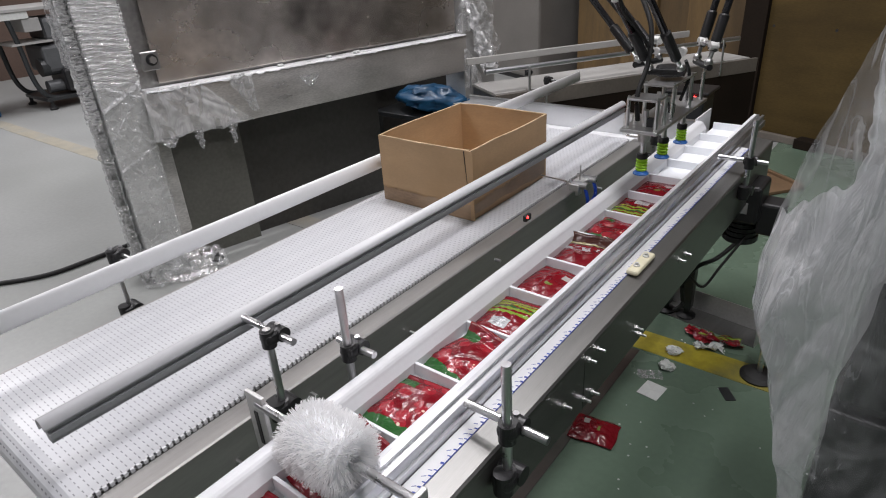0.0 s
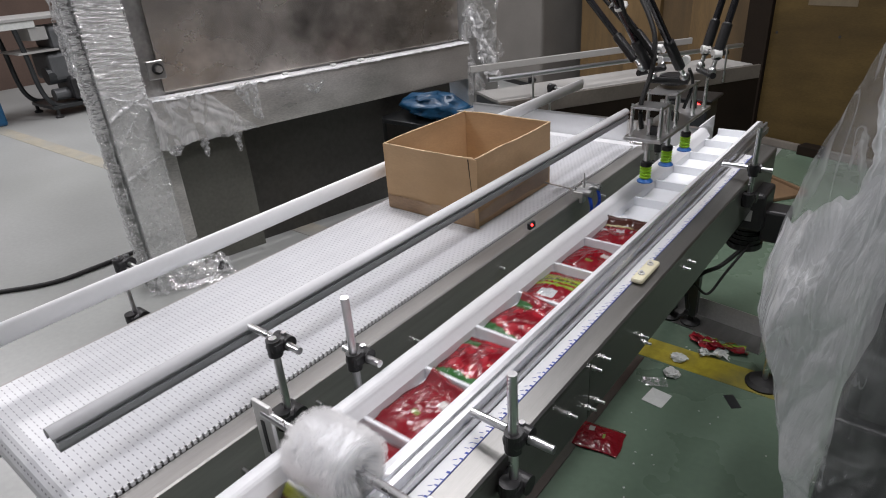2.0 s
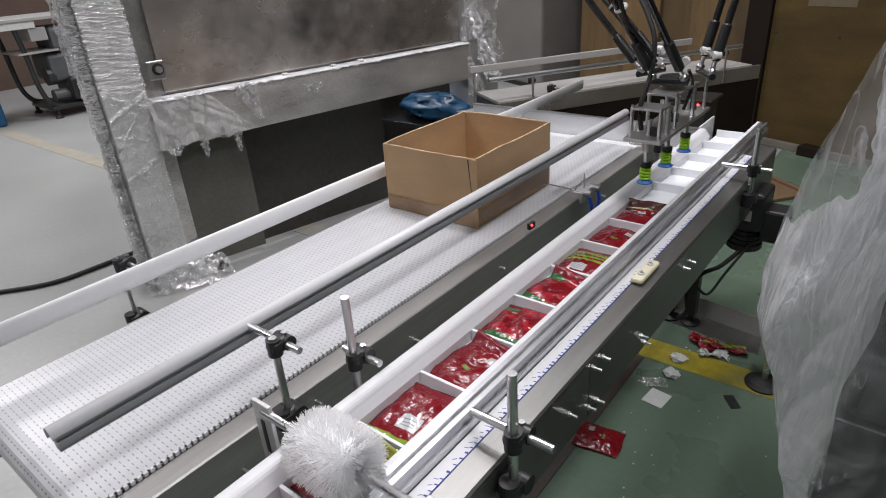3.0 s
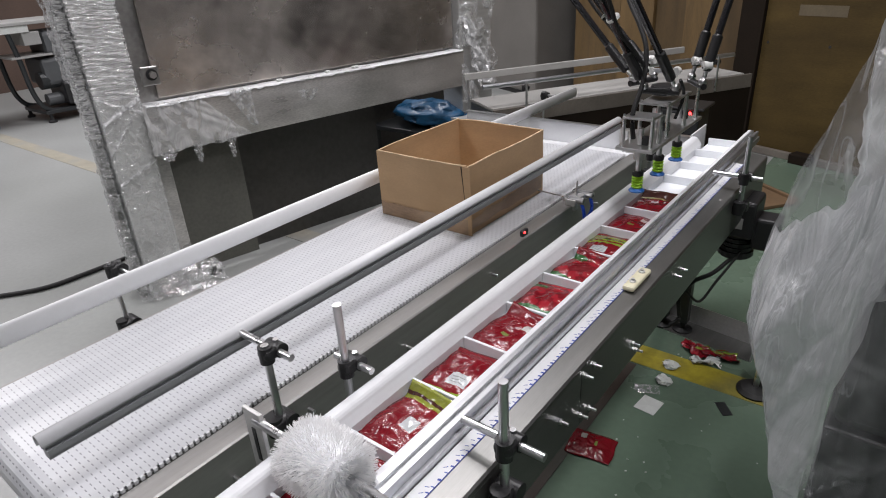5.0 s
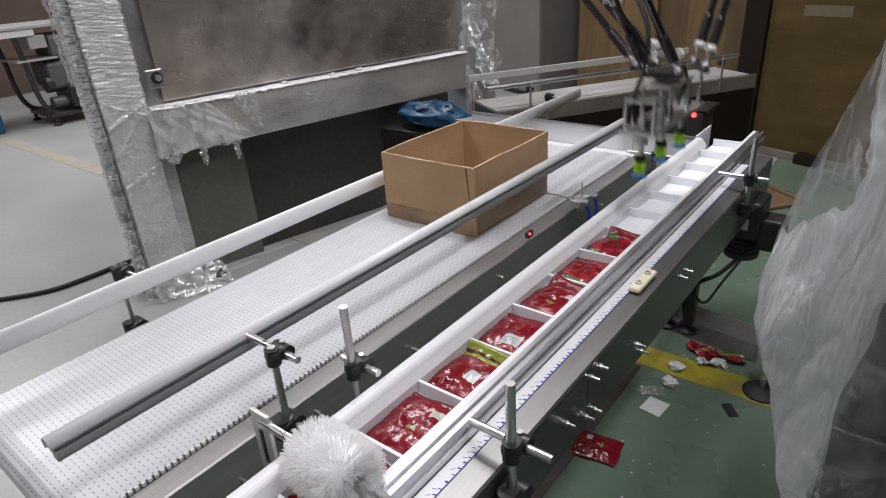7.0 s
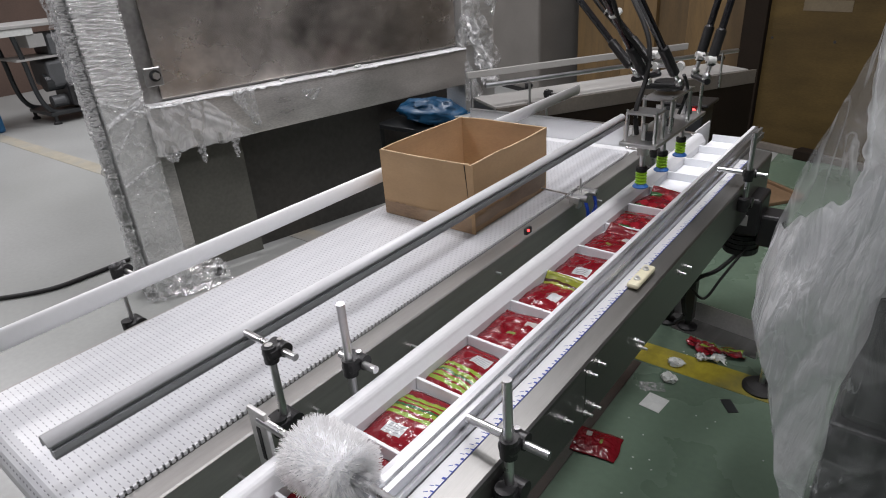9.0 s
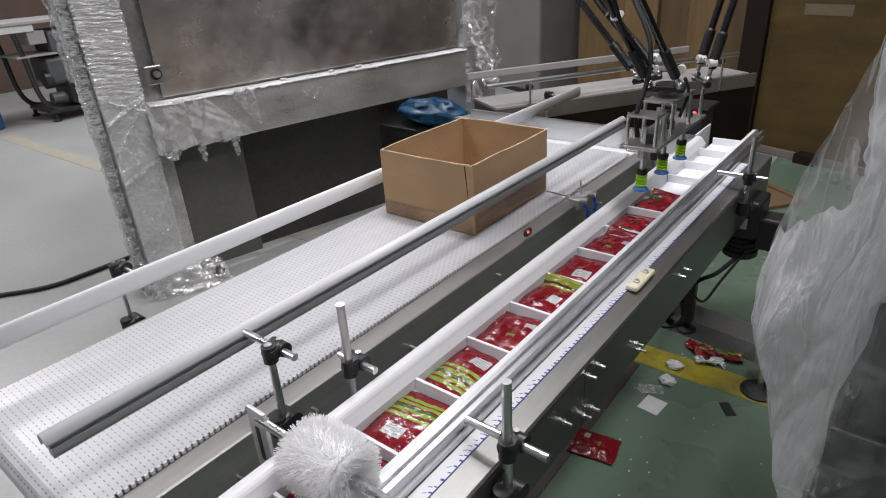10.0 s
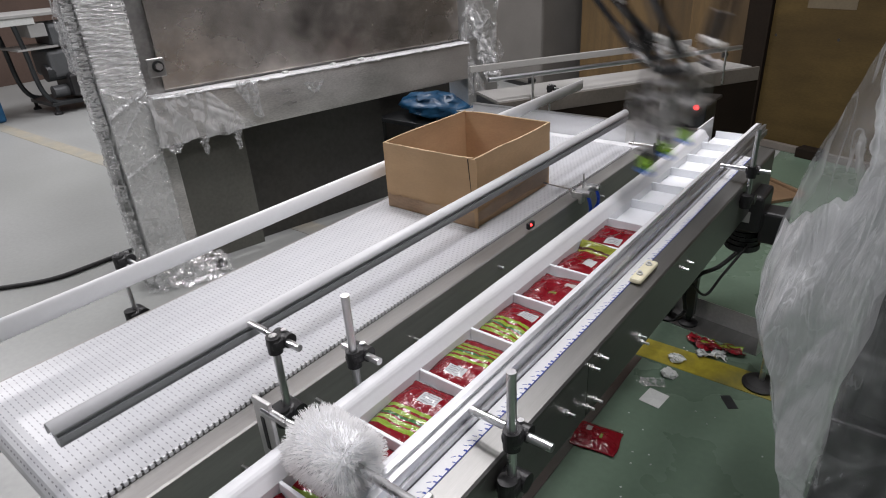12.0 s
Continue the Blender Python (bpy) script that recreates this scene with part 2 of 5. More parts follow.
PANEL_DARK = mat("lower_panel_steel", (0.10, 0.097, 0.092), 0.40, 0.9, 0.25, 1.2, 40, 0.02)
CHROME = mat("polished_rod", (0.68, 0.68, 0.69), 0.30, 1.0, 0.05, 20, 200, 0.01)
ALU = mat("anodised_aluminium", (0.62, 0.63, 0.65), 0.38, 1.0, 0.08, 4, 120, 0.02, stretch=(1, 1, 1))
POST_ALU = mat("turned_aluminium", (0.78, 0.78, 0.78), 0.3, 1.0, 0.05, 8, 160, 0.02)
ALU_PLATE = mat("machined_aluminium", (0.62, 0.62, 0.62), 0.38, 1.0, 0.08, 8, 160, 0.03)
WHITE = mat("white_polyethylene", (0.68, 0.69, 0.71), 0.42, 0.0, 0.04, 5, 90, 0.03, dirt_sheen=(0.55, 0.55, 0.54), dirt_sheen_amount=0.35)
# White of the far belt and rail, greyed to stand in for dim light.
DIM_BELT = mat("dim_grey_belt", (0.36, 0.355, 0.34), 0.55, 0.0, 0.08, 4, 80, 0.03, dirt_sheen=(0.22, 0.21, 0.2), dirt_sheen_amount=0.5)
DULL_FRAME = mat("dull_brown_frame", (0.13, 0.115, 0.098), 0.5, 0.0, 0.25, 4, 60, 0.03, dirt_sheen=(0.07, 0.06, 0.05), dirt_sheen_amount=0.7)
WHITE_BELT = mat("white_pu_belt", (0.78, 0.80, 0.83), 0.4, 0.0, 0.04, 9, 120, 0.03, dirt_sheen=(0.6, 0.58, 0.56), dirt_sheen_amount=0.3)
RAIL_ALU = mat("grey_rail_aluminium", (0.42, 0.43, 0.45), 0.42, 0.45, 0.08, 4, 120, 0.02)
COVER = mat("pale_cover_plastic", (0.73, 0.74, 0.76), 0.34, 0.0, 0.04, 5, 90, 0.02)
RAIL_WHITE = mat("clean_white_plastic", (0.87, 0.88, 0.89), 0.35, 0.0, 0.03, 5, 90, 0.02)
CREAM = mat("cream_plastic", (0.70, 0.66, 0.48), 0.45, 0.0, 0.06)
BELT = belt_mat("modular_belt")
BLACK = mat("black_plastic", (0.016, 0.016, 0.017), 0.42, 0.0, 0.2, 12, 120, 0.05)
RUBBER = mat("black_rubber", (0.012, 0.012, 0.012), 0.6, 0.0, 0.2)
CARBON = mat("carbon_tube", (0.014, 0.014, 0.016), 0.22, 0.0, 0.3, 8, 300, 0.03, coat=0.5)
CARD = mat("corrugated_card", (0.47, 0.315, 0.178), 0.75, 0.0, 0.14, 4, 70, 0.10, stretch=(1, 1, 3), dirt_sheen=(0.32, 0.20, 0.095), dirt_sheen_amount=0.8)
CARD_EDGE = mat("raw_card_edge", (0.60, 0.45, 0.28), 0.85, 0.0, 0.25, 40, 160, 0.2, dirt_sheen=(0.32, 0.22, 0.12), dirt_sheen_amount=0.6)
CARD_IN = mat("card_inside", (0.42, 0.285, 0.145), 0.8, 0.0, 0.08, 5, 70, 0.08, stretch=(1, 1, 4))
CARD_DARK = mat("dirty_card", (0.17, 0.105, 0.055), 0.8, 0.0, 0.2, 5, 70, 0.08, dirt_sheen=(0.08, 0.05, 0.03), dirt_sheen_amount=0.7)
TAPE = mat("brown_tape", (0.26, 0.165, 0.095), 0.38, 0.0, 0.35, 9, 60, 0.12, stretch=(1, 1, 3), dirt_sheen=(0.42, 0.31, 0.20), dirt_sheen_amount=0.75)
PLY = mat("plywood", (0.066, 0.044, 0.014), 0.7, 0.0, 0.35, 2.2, 40, 0.06, stretch=(1, 1, 4), dirt_sheen=(0.030, 0.019, 0.008), dirt_sheen_amount=0.7, spec=0.2)
WOOD = mat("brown_board", (0.100, 0.062, 0.023), 0.6, 0.0, 0.35, 3, 40, 0.06, stretch=(4, 4, 0.6), rand=0.35)
# Near-black wood, also the colour of the shade sheet below the transfer belt.
BLACK_WOOD_SHADE = mat("black_wood_shade", (0.012, 0.008, 0.005), 0.8, 0.0, 0.3, 5, 60, 0.08, spec=0.15)
# Film on the beam; its white also stands in for the lit top face.
LIT_FILM = mat("lit_film_layer", (0.80, 0.81, 0.82), 0.30, 0.0, 0.15, 12, 60, 0.5, dirt_sheen=(0.5, 0.49, 0.48), dirt_sheen_amount=0.6)
DARKWOOD = mat("dark_batten", (0.034, 0.019, 0.011), 0.6, 0.0, 0.25, 5, 60, 0.08, stretch=(3, 3, 0.5))
GREEN_FLOOR = mat("green_epoxy", (0.125, 0.180, 0.132), 0.28, 0.0, 0.16, 2.2, 45, 0.04, dirt_sheen=(0.075, 0.10, 0.075), dirt_sheen_amount=0.6)
GREY_FLOOR = mat("grey_concrete", (0.32, 0.33, 0.322), 0.40, 0.0, 0.16, 0.9, 40, 0.04, dirt_sheen=(0.24, 0.25, 0.235), dirt_sheen_amount=0.75)
YELLOW = mat("yellow_floor_paint", (0.36, 0.30, 0.03), 0.5, 0.0, 0.3, 14, 60, 0.05, dirt_sheen=(0.10, 0.10, 0.055), dirt_sheen_amount=0.85)
PALE_YELLOW = mat("worn_yellow_paint", (0.36, 0.335, 0.27), 0.45, 0.0, 0.2, 9, 60, 0.05, dirt_sheen=(0.31, 0.315, 0.30), dirt_sheen_amount=1.0)
# Dark red-brown stripe tone, broken by grey-green patches.
RED_BROWN = mat("red_brown_stripe", (0.062, 0.038, 0.030), 0.45, 0.0, 0.3, 5, 60, 0.05, dirt_sheen=(0.07, 0.085, 0.07), dirt_sheen_amount=0.9)
WALL = mat("hall_wall", (0.08, 0.08, 0.08), 0.8, 0.0, 0.08, 2, 40, 0.05)
BROWNWALL = mat("brown_wall", (0.10, 0.065, 0.05), 0.7, 0.0, 0.2, 2, 40, 0.05)
GREYPAINT = mat("grey_paint", (0.34, 0.34, 0.33), 0.4, 0.0, 0.1, 3, 60, 0.03)
DARKMETAL = mat("dark_painted_metal", (0.03, 0.033, 0.035), 0.4, 0.2, 0.2, 6, 80, 0.05)
BLUE_PLASTIC = mat("blue_polythene", (0.010, 0.085, 0.19), 0.42, 0.0, 0.35, 8, 40, 0.4)
BLUE_LIP = mat("blue_silicone", (0.02, 0.14, 0.48), 0.4, 0.0, 0.1)
LIME = mat("lime_silicone", (0.32, 0.62, 0.02), 0.4, 0.0, 0.1)
BLUE_TUBE = mat("blue_air_tube", (0.02, 0.08, 0.55), 0.3, 0.0, 0.1)
BRISTLE = mat("white_nylon_bristle", (0.97, 0.97, 0.98), 0.4, 0.0, 0.08, 20, 200, 0.02)
bn, bl = BRISTLE.node_tree.nodes, BRISTLE.node_tree.links
tr = bn.new("ShaderNodeBsdfTranslucent")
tr.inputs[0].default_value = (1.0, 1.0, 1.0, 1)
mx = bn.new("ShaderNodeMixShader")
mx.inputs[0].default_value = 0.55
bl.new(bn["Principled BSDF"].outputs[0], mx.inputs[1])
bl.new(tr.outputs[0], mx.inputs[2])
bl.new(mx.outputs[0], bn["Material Output"].inputs[0])
CORE_WHITE = mat("white_brush_core", (0.88, 0.89, 0.91), 0.6, 0.0, 0.05, 30, 200, 0.02)
WHITE_CLIP = mat("white_nylon", (0.75, 0.75, 0.73), 0.4, 0.0, 0.05)
FADED = mat("faded_patch", (0.105, 0.082, 0.048), 0.6, 0.0, 0.2, 12, 60, 0.05)
PAPER = mat("white_paper", (0.62, 0.64, 0.62), 0.6, 0.0, 0.1, 30, 90, 0.2)
BLUE_INK = mat("blue_ink", (0.02, 0.05, 0.30), 0.5, 0.0, 0.2)
WRAP = film("stretch_wrap", 0.48, (1.0, 1.0, 1.0), rough=0.16, scale=26, streak=(1, 1, 4), bump=1.0, haze=0.62, lines=0.75)
THIN_WRAP = film("thin_wrap", 0.72, (1.0, 1.0, 1.0), rough=0.15, scale=16, streak=(1, 1, 8), bump=1.0, haze=0.6, lines=0.7)
CLEAR_WRAP = film("taut_wrap", 0.88, (1.0, 1.0, 1.0), rough=0.10, scale=26, bump=1.0, haze=0.4, lines=0.4)
VEIL = film("milky_veil", 0.62, (0.97, 0.97, 0.98), rough=0.16, scale=7, streak=(1, 2, 1), bump=0.25, haze=0.6, lines=0.25)
POST_WRAP = film("glinting_wrap", 0.76, (1.0, 1.0, 1.0), rough=0.12, scale=20, streak=(1, 1, 2.5), bump=1.0, haze=0.5, lines=0.7)
CLOUDY = film("cloudy_wrap", 0.22, (0.97, 0.97, 0.98), rough=0.14, scale=34, bump=1.0, haze=0.7)
LOOSE = film("loose_wrap", 0.72, (0.98, 0.98, 0.99), rough=0.11, scale=22, bump=1.0, haze=0.45, lines=0.5)


def sheet_mat(name, low, high, line):
    """Milky polythene: see-through, with cloudy patches and slanting crease streaks, glints drawn as whiter lines."""
    m, n, l, p = nodes_of(name)
    co = n.new("ShaderNodeTexCoord")
    mp = n.new("ShaderNodeMapping")
    mp.inputs["Rotation"].default_value = (0, radians(-21), 0)
    mp.inputs["Scale"].default_value = (1.0, 1.0, 0.15)
    l.new(co.outputs["Object"], mp.inputs["Vector"])

    def tex(scale, detail, twist):
        t = n.new("ShaderNodeTexNoise")
        t.inputs["Scale"].default_value, t.inputs["Detail"].default_value, t.inputs["Distortion"].default_value = scale, detail, twist
        l.new(mp.outputs[0], t.inputs["Vector"])
        return t.outputs[0]

    def span_of(src, a, b, c, d):
        r = n.new("ShaderNodeMapRange")
        for i, v in enumerate((a, b, c, d)):
            r.inputs[i + 1].default_value = v
        l.new(src, r.inputs[0])
        return r.outputs[0]

    def calc(op, a, b):
        k = n.new("ShaderNodeMath")
        k.operation = op
        for i, v in enumerate((a, b)):
            if isinstance(v, float):
                k.inputs[i].default_value = v
            else:
                l.new(v, k.inputs[i])
        return k.outputs[0]

    haze = span_of(tex(8.0, 6, 0.8), 0.38, 0.64, low, high)
    veins = calc("ABSOLUTE", calc("SUBTRACT", tex(13.0, 3, 0.9), 0.5), 0.0)
    fine = calc("ABSOLUTE", calc("SUBTRACT", tex(34.0, 2, 0.7), 0.5), 0.0)
    # Crease glints are drawn into the opacity as thin lines.
    glint_line = calc("ADD", span_of(veins, 0.0, 0.028, line, 0.0), span_of(fine, 0.0, 0.03, line * 0.6, 0.0))
    patch = span_of(tex(6.0, 2, 0.0), 0.46, 0.62, 0.0, 1.0)
    total = calc("ADD", haze, calc("MULTIPLY", glint_line, patch))
    total = calc("MINIMUM", total, 0.95)
    b = n.new("ShaderNodeBump")
    b.inputs["Strength"].default_value, b.inputs["Distance"].default_value = 1.0, 0.03
    l.new(tex(20, 5, 0.9), b.inputs["Height"])
    p.inputs["Base Color"].default_value = (0.86, 0.875, 0.89, 1)
    p.inputs["Roughness"].default_value = 0.12
    p.inputs["Specular IOR Level"].default_value = 1.0
    p.inputs["Coat Weight"].default_value, p.inputs["Coat Roughness"].default_value, p.inputs["Coat IOR"].default_value = 1.0, 0.16, 2.2
    l.new(b.outputs[0], p.inputs["Coat Normal"])
    l.new(b.outputs[0], p.inputs["Normal"])
    tl = n.new("ShaderNodeBsdfTranslucent")
    tl.inputs[0].default_value = (0.9, 0.92, 0.94, 1)
    body = n.new("ShaderNodeMixShader")
    body.inputs[0].default_value = 0.3
    l.new(p.outputs[0], body.inputs[1])
    l.new(tl.outputs[0], body.inputs[2])
    see = n.new("ShaderNodeBsdfTransparent")
    see.inputs[0].default_value = (0.95, 0.96, 0.96, 1)
    mix = n.new("ShaderNodeMixShader")
    l.new(total, mix.inputs[0])
    l.new(see.outputs[0], mix.inputs[1])
    l.new(body.outputs[0], mix.inputs[2])
    l.new(mix.outputs[0], n["Material Output"].inputs[0])
    return m


SHEET = sheet_mat("polythene_sheet", 0.07, 0.27, 0.6)
SHEET_FOLD = sheet_mat("doubled_polythene", 0.32, 0.80, 0.9)
UPPER_FOLD = sheet_mat("hanging_polythene", 0.26, 0.75, 0.9)
CREASE = sheet_mat("creased_polythene", 0.15, 0.70, 0.3)
RED_LAMP = glow("red_indicator", (1.0, 0.02, 0.02), 14.0)
LAMP_GLOW = glow("lamp_diffuser", (0.97, 0.99, 1.0), 3.0)
POUCHES = {k: pouch_mat("pouch_" + k, k) for k in ("fruit", "fruit_green", "striped", "labelled", "edged", "lettered", "plain")}


# ---- builders ----
def thing(name, m, label, category, group="", kind=""):
    ob = new(name)
    ob.matrix_basis = m
    ob.empty_display_size = 0.05
    return tagged(ob, label, category, group, kind)


def part(name, bm, material, parent=None, label="", smooth=False, m=None):
    """Links a bmesh as one mesh object under a thing or a part; m is its pose there."""
    me = bm if isinstance(bm, bpy.types.Mesh) else bpy.data.meshes.new(name)
    if me is not bm:
        bmesh.ops.recalc_face_normals(bm, faces=bm.faces)
        bm.to_mesh(me)
        bm.free()
        me.materials.append(material)
        if smooth:
            for f in me.polygons:
                f.use_smooth = True
    ob = new(name, me)
    ob.parent = parent
    if m is not None:
        ob.matrix_basis = m
    if label:
        ob["label"] = label
    return ob


def box(c, s, bevel=0.0, bm=None, rz=0.0, segs=2):
    b = bmesh.new() if bm is None else bm
    r = bmesh.ops.create_cube(b, size=1.0, matrix=Matrix.Translation(c) @ Matrix.Rotation(radians(rz), 4, "Z") @ Matrix.Diagonal((*s, 1)))
    if bevel:
        es = list({e for v in r["verts"] for e in v.link_edges})
        bmesh.ops.bevel(b, geom=es, offset=bevel, segments=segs, profile=0.5, affect="EDGES")
    return b


def span(x0, x1, y0, y1, z0, z1, bevel=0.0, bm=None):
    return box(((x0 + x1) / 2, (y0 + y1) / 2, (z0 + z1) / 2), (x1 - x0, y1 - y0, z1 - z0), bevel, bm)


def rod(p, q, r, bm=None, segs=16, r2=None):
    b = bmesh.new() if bm is None else bm
    p, q = Vector(p), Vector(q)
    d = q - p
    m = Matrix.Translation((p + q) / 2) @ d.to_track_quat("Z", "Y").to_matrix().to_4x4()
    bmesh.ops.create_cone(b, cap_ends=True, segments=segs, radius1=r, radius2=r if r2 is None else r2, depth=d.length, matrix=m)
    return b


def lathe(profile, segs=24, bm=None, at=(0, 0, 0)):
    b = bmesh.new() if bm is None else bm
    rings = []
    for r, z in profile:
        rings.append([b.verts.new((at[0] + r * math.cos(2 * math.pi * i / segs), at[1] + r * math.sin(2 * math.pi * i / segs), at[2] + z)) for i in range(segs)])
    for a, c in zip(rings, rings[1:]):
        for i in range(segs):
            b.faces.new((a[i], a[(i + 1) % segs], c[(i + 1) % segs], c[i]))
    b.faces.new(rings[0][::-1])
    b.faces.new(rings[-1])
    return b


def hose(points, r, segs=8, steps=6):
    """A tube along a smooth line through a few points."""
    b = bmesh.new()
    pts = [Vector(p) for p in points]
    line = []
    for i in range(len(pts) - 1):
        p0, p1, p2, p3 = pts[max(i - 1, 0)], pts[i], pts[i + 1], pts[min(i + 2, len(pts) - 1)]
        for k in range(steps):
            t = k / steps
            line.append(0.5 * (2 * p1 + (p2 - p0) * t + (2 * p0 - 5 * p1 + 4 * p2 - p3) * t * t + (3 * p1 - p0 - 3 * p2 + p3) * t ** 3))
    line.append(pts[-1])
    rings = []
    for i, p in enumerate(line):
        d = line[min(i + 1, len(line) - 1)] - line[max(i - 1, 0)]
        q = d.to_track_quat("Z", "Y")
        rings.append([b.verts.new(p + q @ Vector((r * math.cos(2 * math.pi * k / segs), r * math.sin(2 * math.pi * k / segs), 0))) for k in range(segs)])
    for a, c in zip(rings, rings[1:]):
        for k in range(segs):
            b.faces.new((a[k], a[(k + 1) % segs], c[(k + 1) % segs], c[k]))
    b.faces.new(rings[0][::-1])
    b.faces.new(rings[-1])
    return b


def profile_y(points, y0, y1):
    """A closed x-z outline drawn out along y."""
    b = bmesh.new()
    a = [b.verts.new((x, y0, z)) for x, z in points]
    c = [b.verts.new((x, y1, z)) for x, z in points]
    k = len(points)
    for i in range(k):
        b.faces.new((a[i], a[(i + 1) % k], c[(i + 1) % k], c[i]))
    b.faces.new(a[::-1])
    b.faces.new(c)
    return b


def sheet_mesh(fn, nu, nv):
    b = bmesh.new()
    g = [[b.verts.new(fn(i / nu, j / nv)) for j in range(nv + 1)] for i in range(nu + 1)]
    for i in range(nu):
        for j in range(nv):
            b.faces.new((g[i][j], g[i + 1][j], g[i + 1][j + 1], g[i][j + 1]))
    return b


def crumple(p, f, a, seed=0.0):
    """Uneven offset for film and pouches."""
    v = noise.noise_vector(Vector(p) * f + Vector((seed, seed * 1.7, seed * 0.3)))
    return v * a


# ---- hall ----
def hall():
    part("floor", span(-16, 8, -8, 14, -0.2, 0.0), GREY_FLOOR)
    tagged(bpy.data.objects["floor"], "worn grey concrete hall floor", "floor", kind="structure")
    tagged(part("floor_coating", span(-0.80, 5.0, -5.0, 8.0, 0.0, 0.004), GREEN_FLOOR), "scuffed green epoxy floor coating", "floor", kind="structure")
    tagged(part("floor_line", span(-0.80, -0.18, 1.99, 2.12, 0.004, 0.006), YELLOW), "dirty yellow floor marking line", "floor marking", kind="structure")
    tagged(part("floor_line", span(-12, -0.801, 2.06, 2.2, 0.0, 0.003), PALE_YELLOW), "faded yellow line on grey concrete", "floor marking", kind="structure")
    tagged(part("floor_stripe", span(-0.80, -0.665, -1.5, 1.98, 0.004, 0.006), RED_BROWN), "dark red-brown floor stripe", "floor marking", kind="structure")
    for name, s in (("wall_west", (-16.2, -16, -8, 14)), ("wall_east", (8, 8.2, -8, 14)), ("wall_north", (-16, 8, 14, 14.2)), ("wall_south", (-16, 8, -8.2, -8))):
        tagged(part(name, span(*s, 0, CEIL), WALL), "plain grey hall wall", "wall", kind="structure")
    tagged(part("ceiling", span(-16, 8, -8, 14, CEIL, CEIL + 0.2), WALL), "plain grey hall ceiling", "ceiling", kind="structure")
    for x, y, k in LAMPS:
        turn = 90 if x > -1 else 0
        fx = thing("ceiling_lamp", pose(x, y, CEIL, 0, 0, turn), "unseen white ceiling light panel in a metal housing", "lamp", "hall ceiling lamps")
        part("housing", span(-0.75, 0.75, -0.2, 0.2, -0.09, 0, 0.01), GREYPAINT, fx)
        part("diffuser", span(-0.7, 0.7, -0.16, 0.16, -0.10, -0.085), LAMP_GLOW, fx)
        la = bpy.data.lights.new("lamp_light", "AREA")
        la.shape, la.size, la.size_y, la.energy, la.color = "RECTANGLE", 1.4, 0.4, 88 * k, (1.0, 0.965, 1.0)
        lo = new("lamp_light", la)
        lo.matrix_basis = pose(x, y, CEIL - 0.12, 0, 0, turn)


# ---- guide stands: post, clamp, cross rod ----
def clamp_bm(at, bm=None, s=1.0):
    """Black moulded cross clamp: two bosses joined by a web."""
    b = bmesh.new() if bm is None else bm
    x, y, z = at
    box((x, y, z), (0.034 * s, 0.050 * s, 0.030 * s), 0.012 * s, b, segs=3)
    rod((x, y - 0.012 * s, z - 0.019 * s), (x, y - 0.012 * s, z + 0.017 * s), 0.0145 * s, b, 20)
    rod((x - 0.021 * s, y + 0.012 * s, z), (x + 0.019 * s, y + 0.012 * s, z), 0.0150 * s, b, 20)
    return b


def guide_stand(x, y, z_top, z_rod, x0, x1, z_foot, foot_x, label, group="guide rail stands", r=0.008, rod_y=0.0):
    st = thing("guide_stand", pose(x, y, z_foot), label, "rail stand", group)
    part("post", rod((0, 0, -0.0), (0, 0, z_top - z_foot), r), CHROME, st, smooth=False)
    zr = z_rod - z_foot
    part("clamp", clamp_bm((0, 0.012, zr)), BLACK, st)
    part("clamp_screw", rod((0.0, 0.026, zr + 0.012), (0, 0.026, zr + 0.019), 0.0055, None, 10), CHROME, st)
    part("cross_rod", rod((x0 - x, 0.018 + rod_y, zr), (x1 - x, 0.018 + rod_y, zr), r * 0.92), CHROME, st)
    part("foot_clamp", clamp_bm((0, 0, 0.02), s=1.15), BLACK, st)
    part("foot_arm", box(((foot_x - x) / 2, 0, 0.012), (abs(foot_x - x) + 0.03, 0.03, 0.024), 0.005), BLACK, st)
    return st


# ---- box conveyor ----
BX0, BX1, BZ = -1.511, -0.981, 0.68
BY0, BY1 = 0.180, 2.50


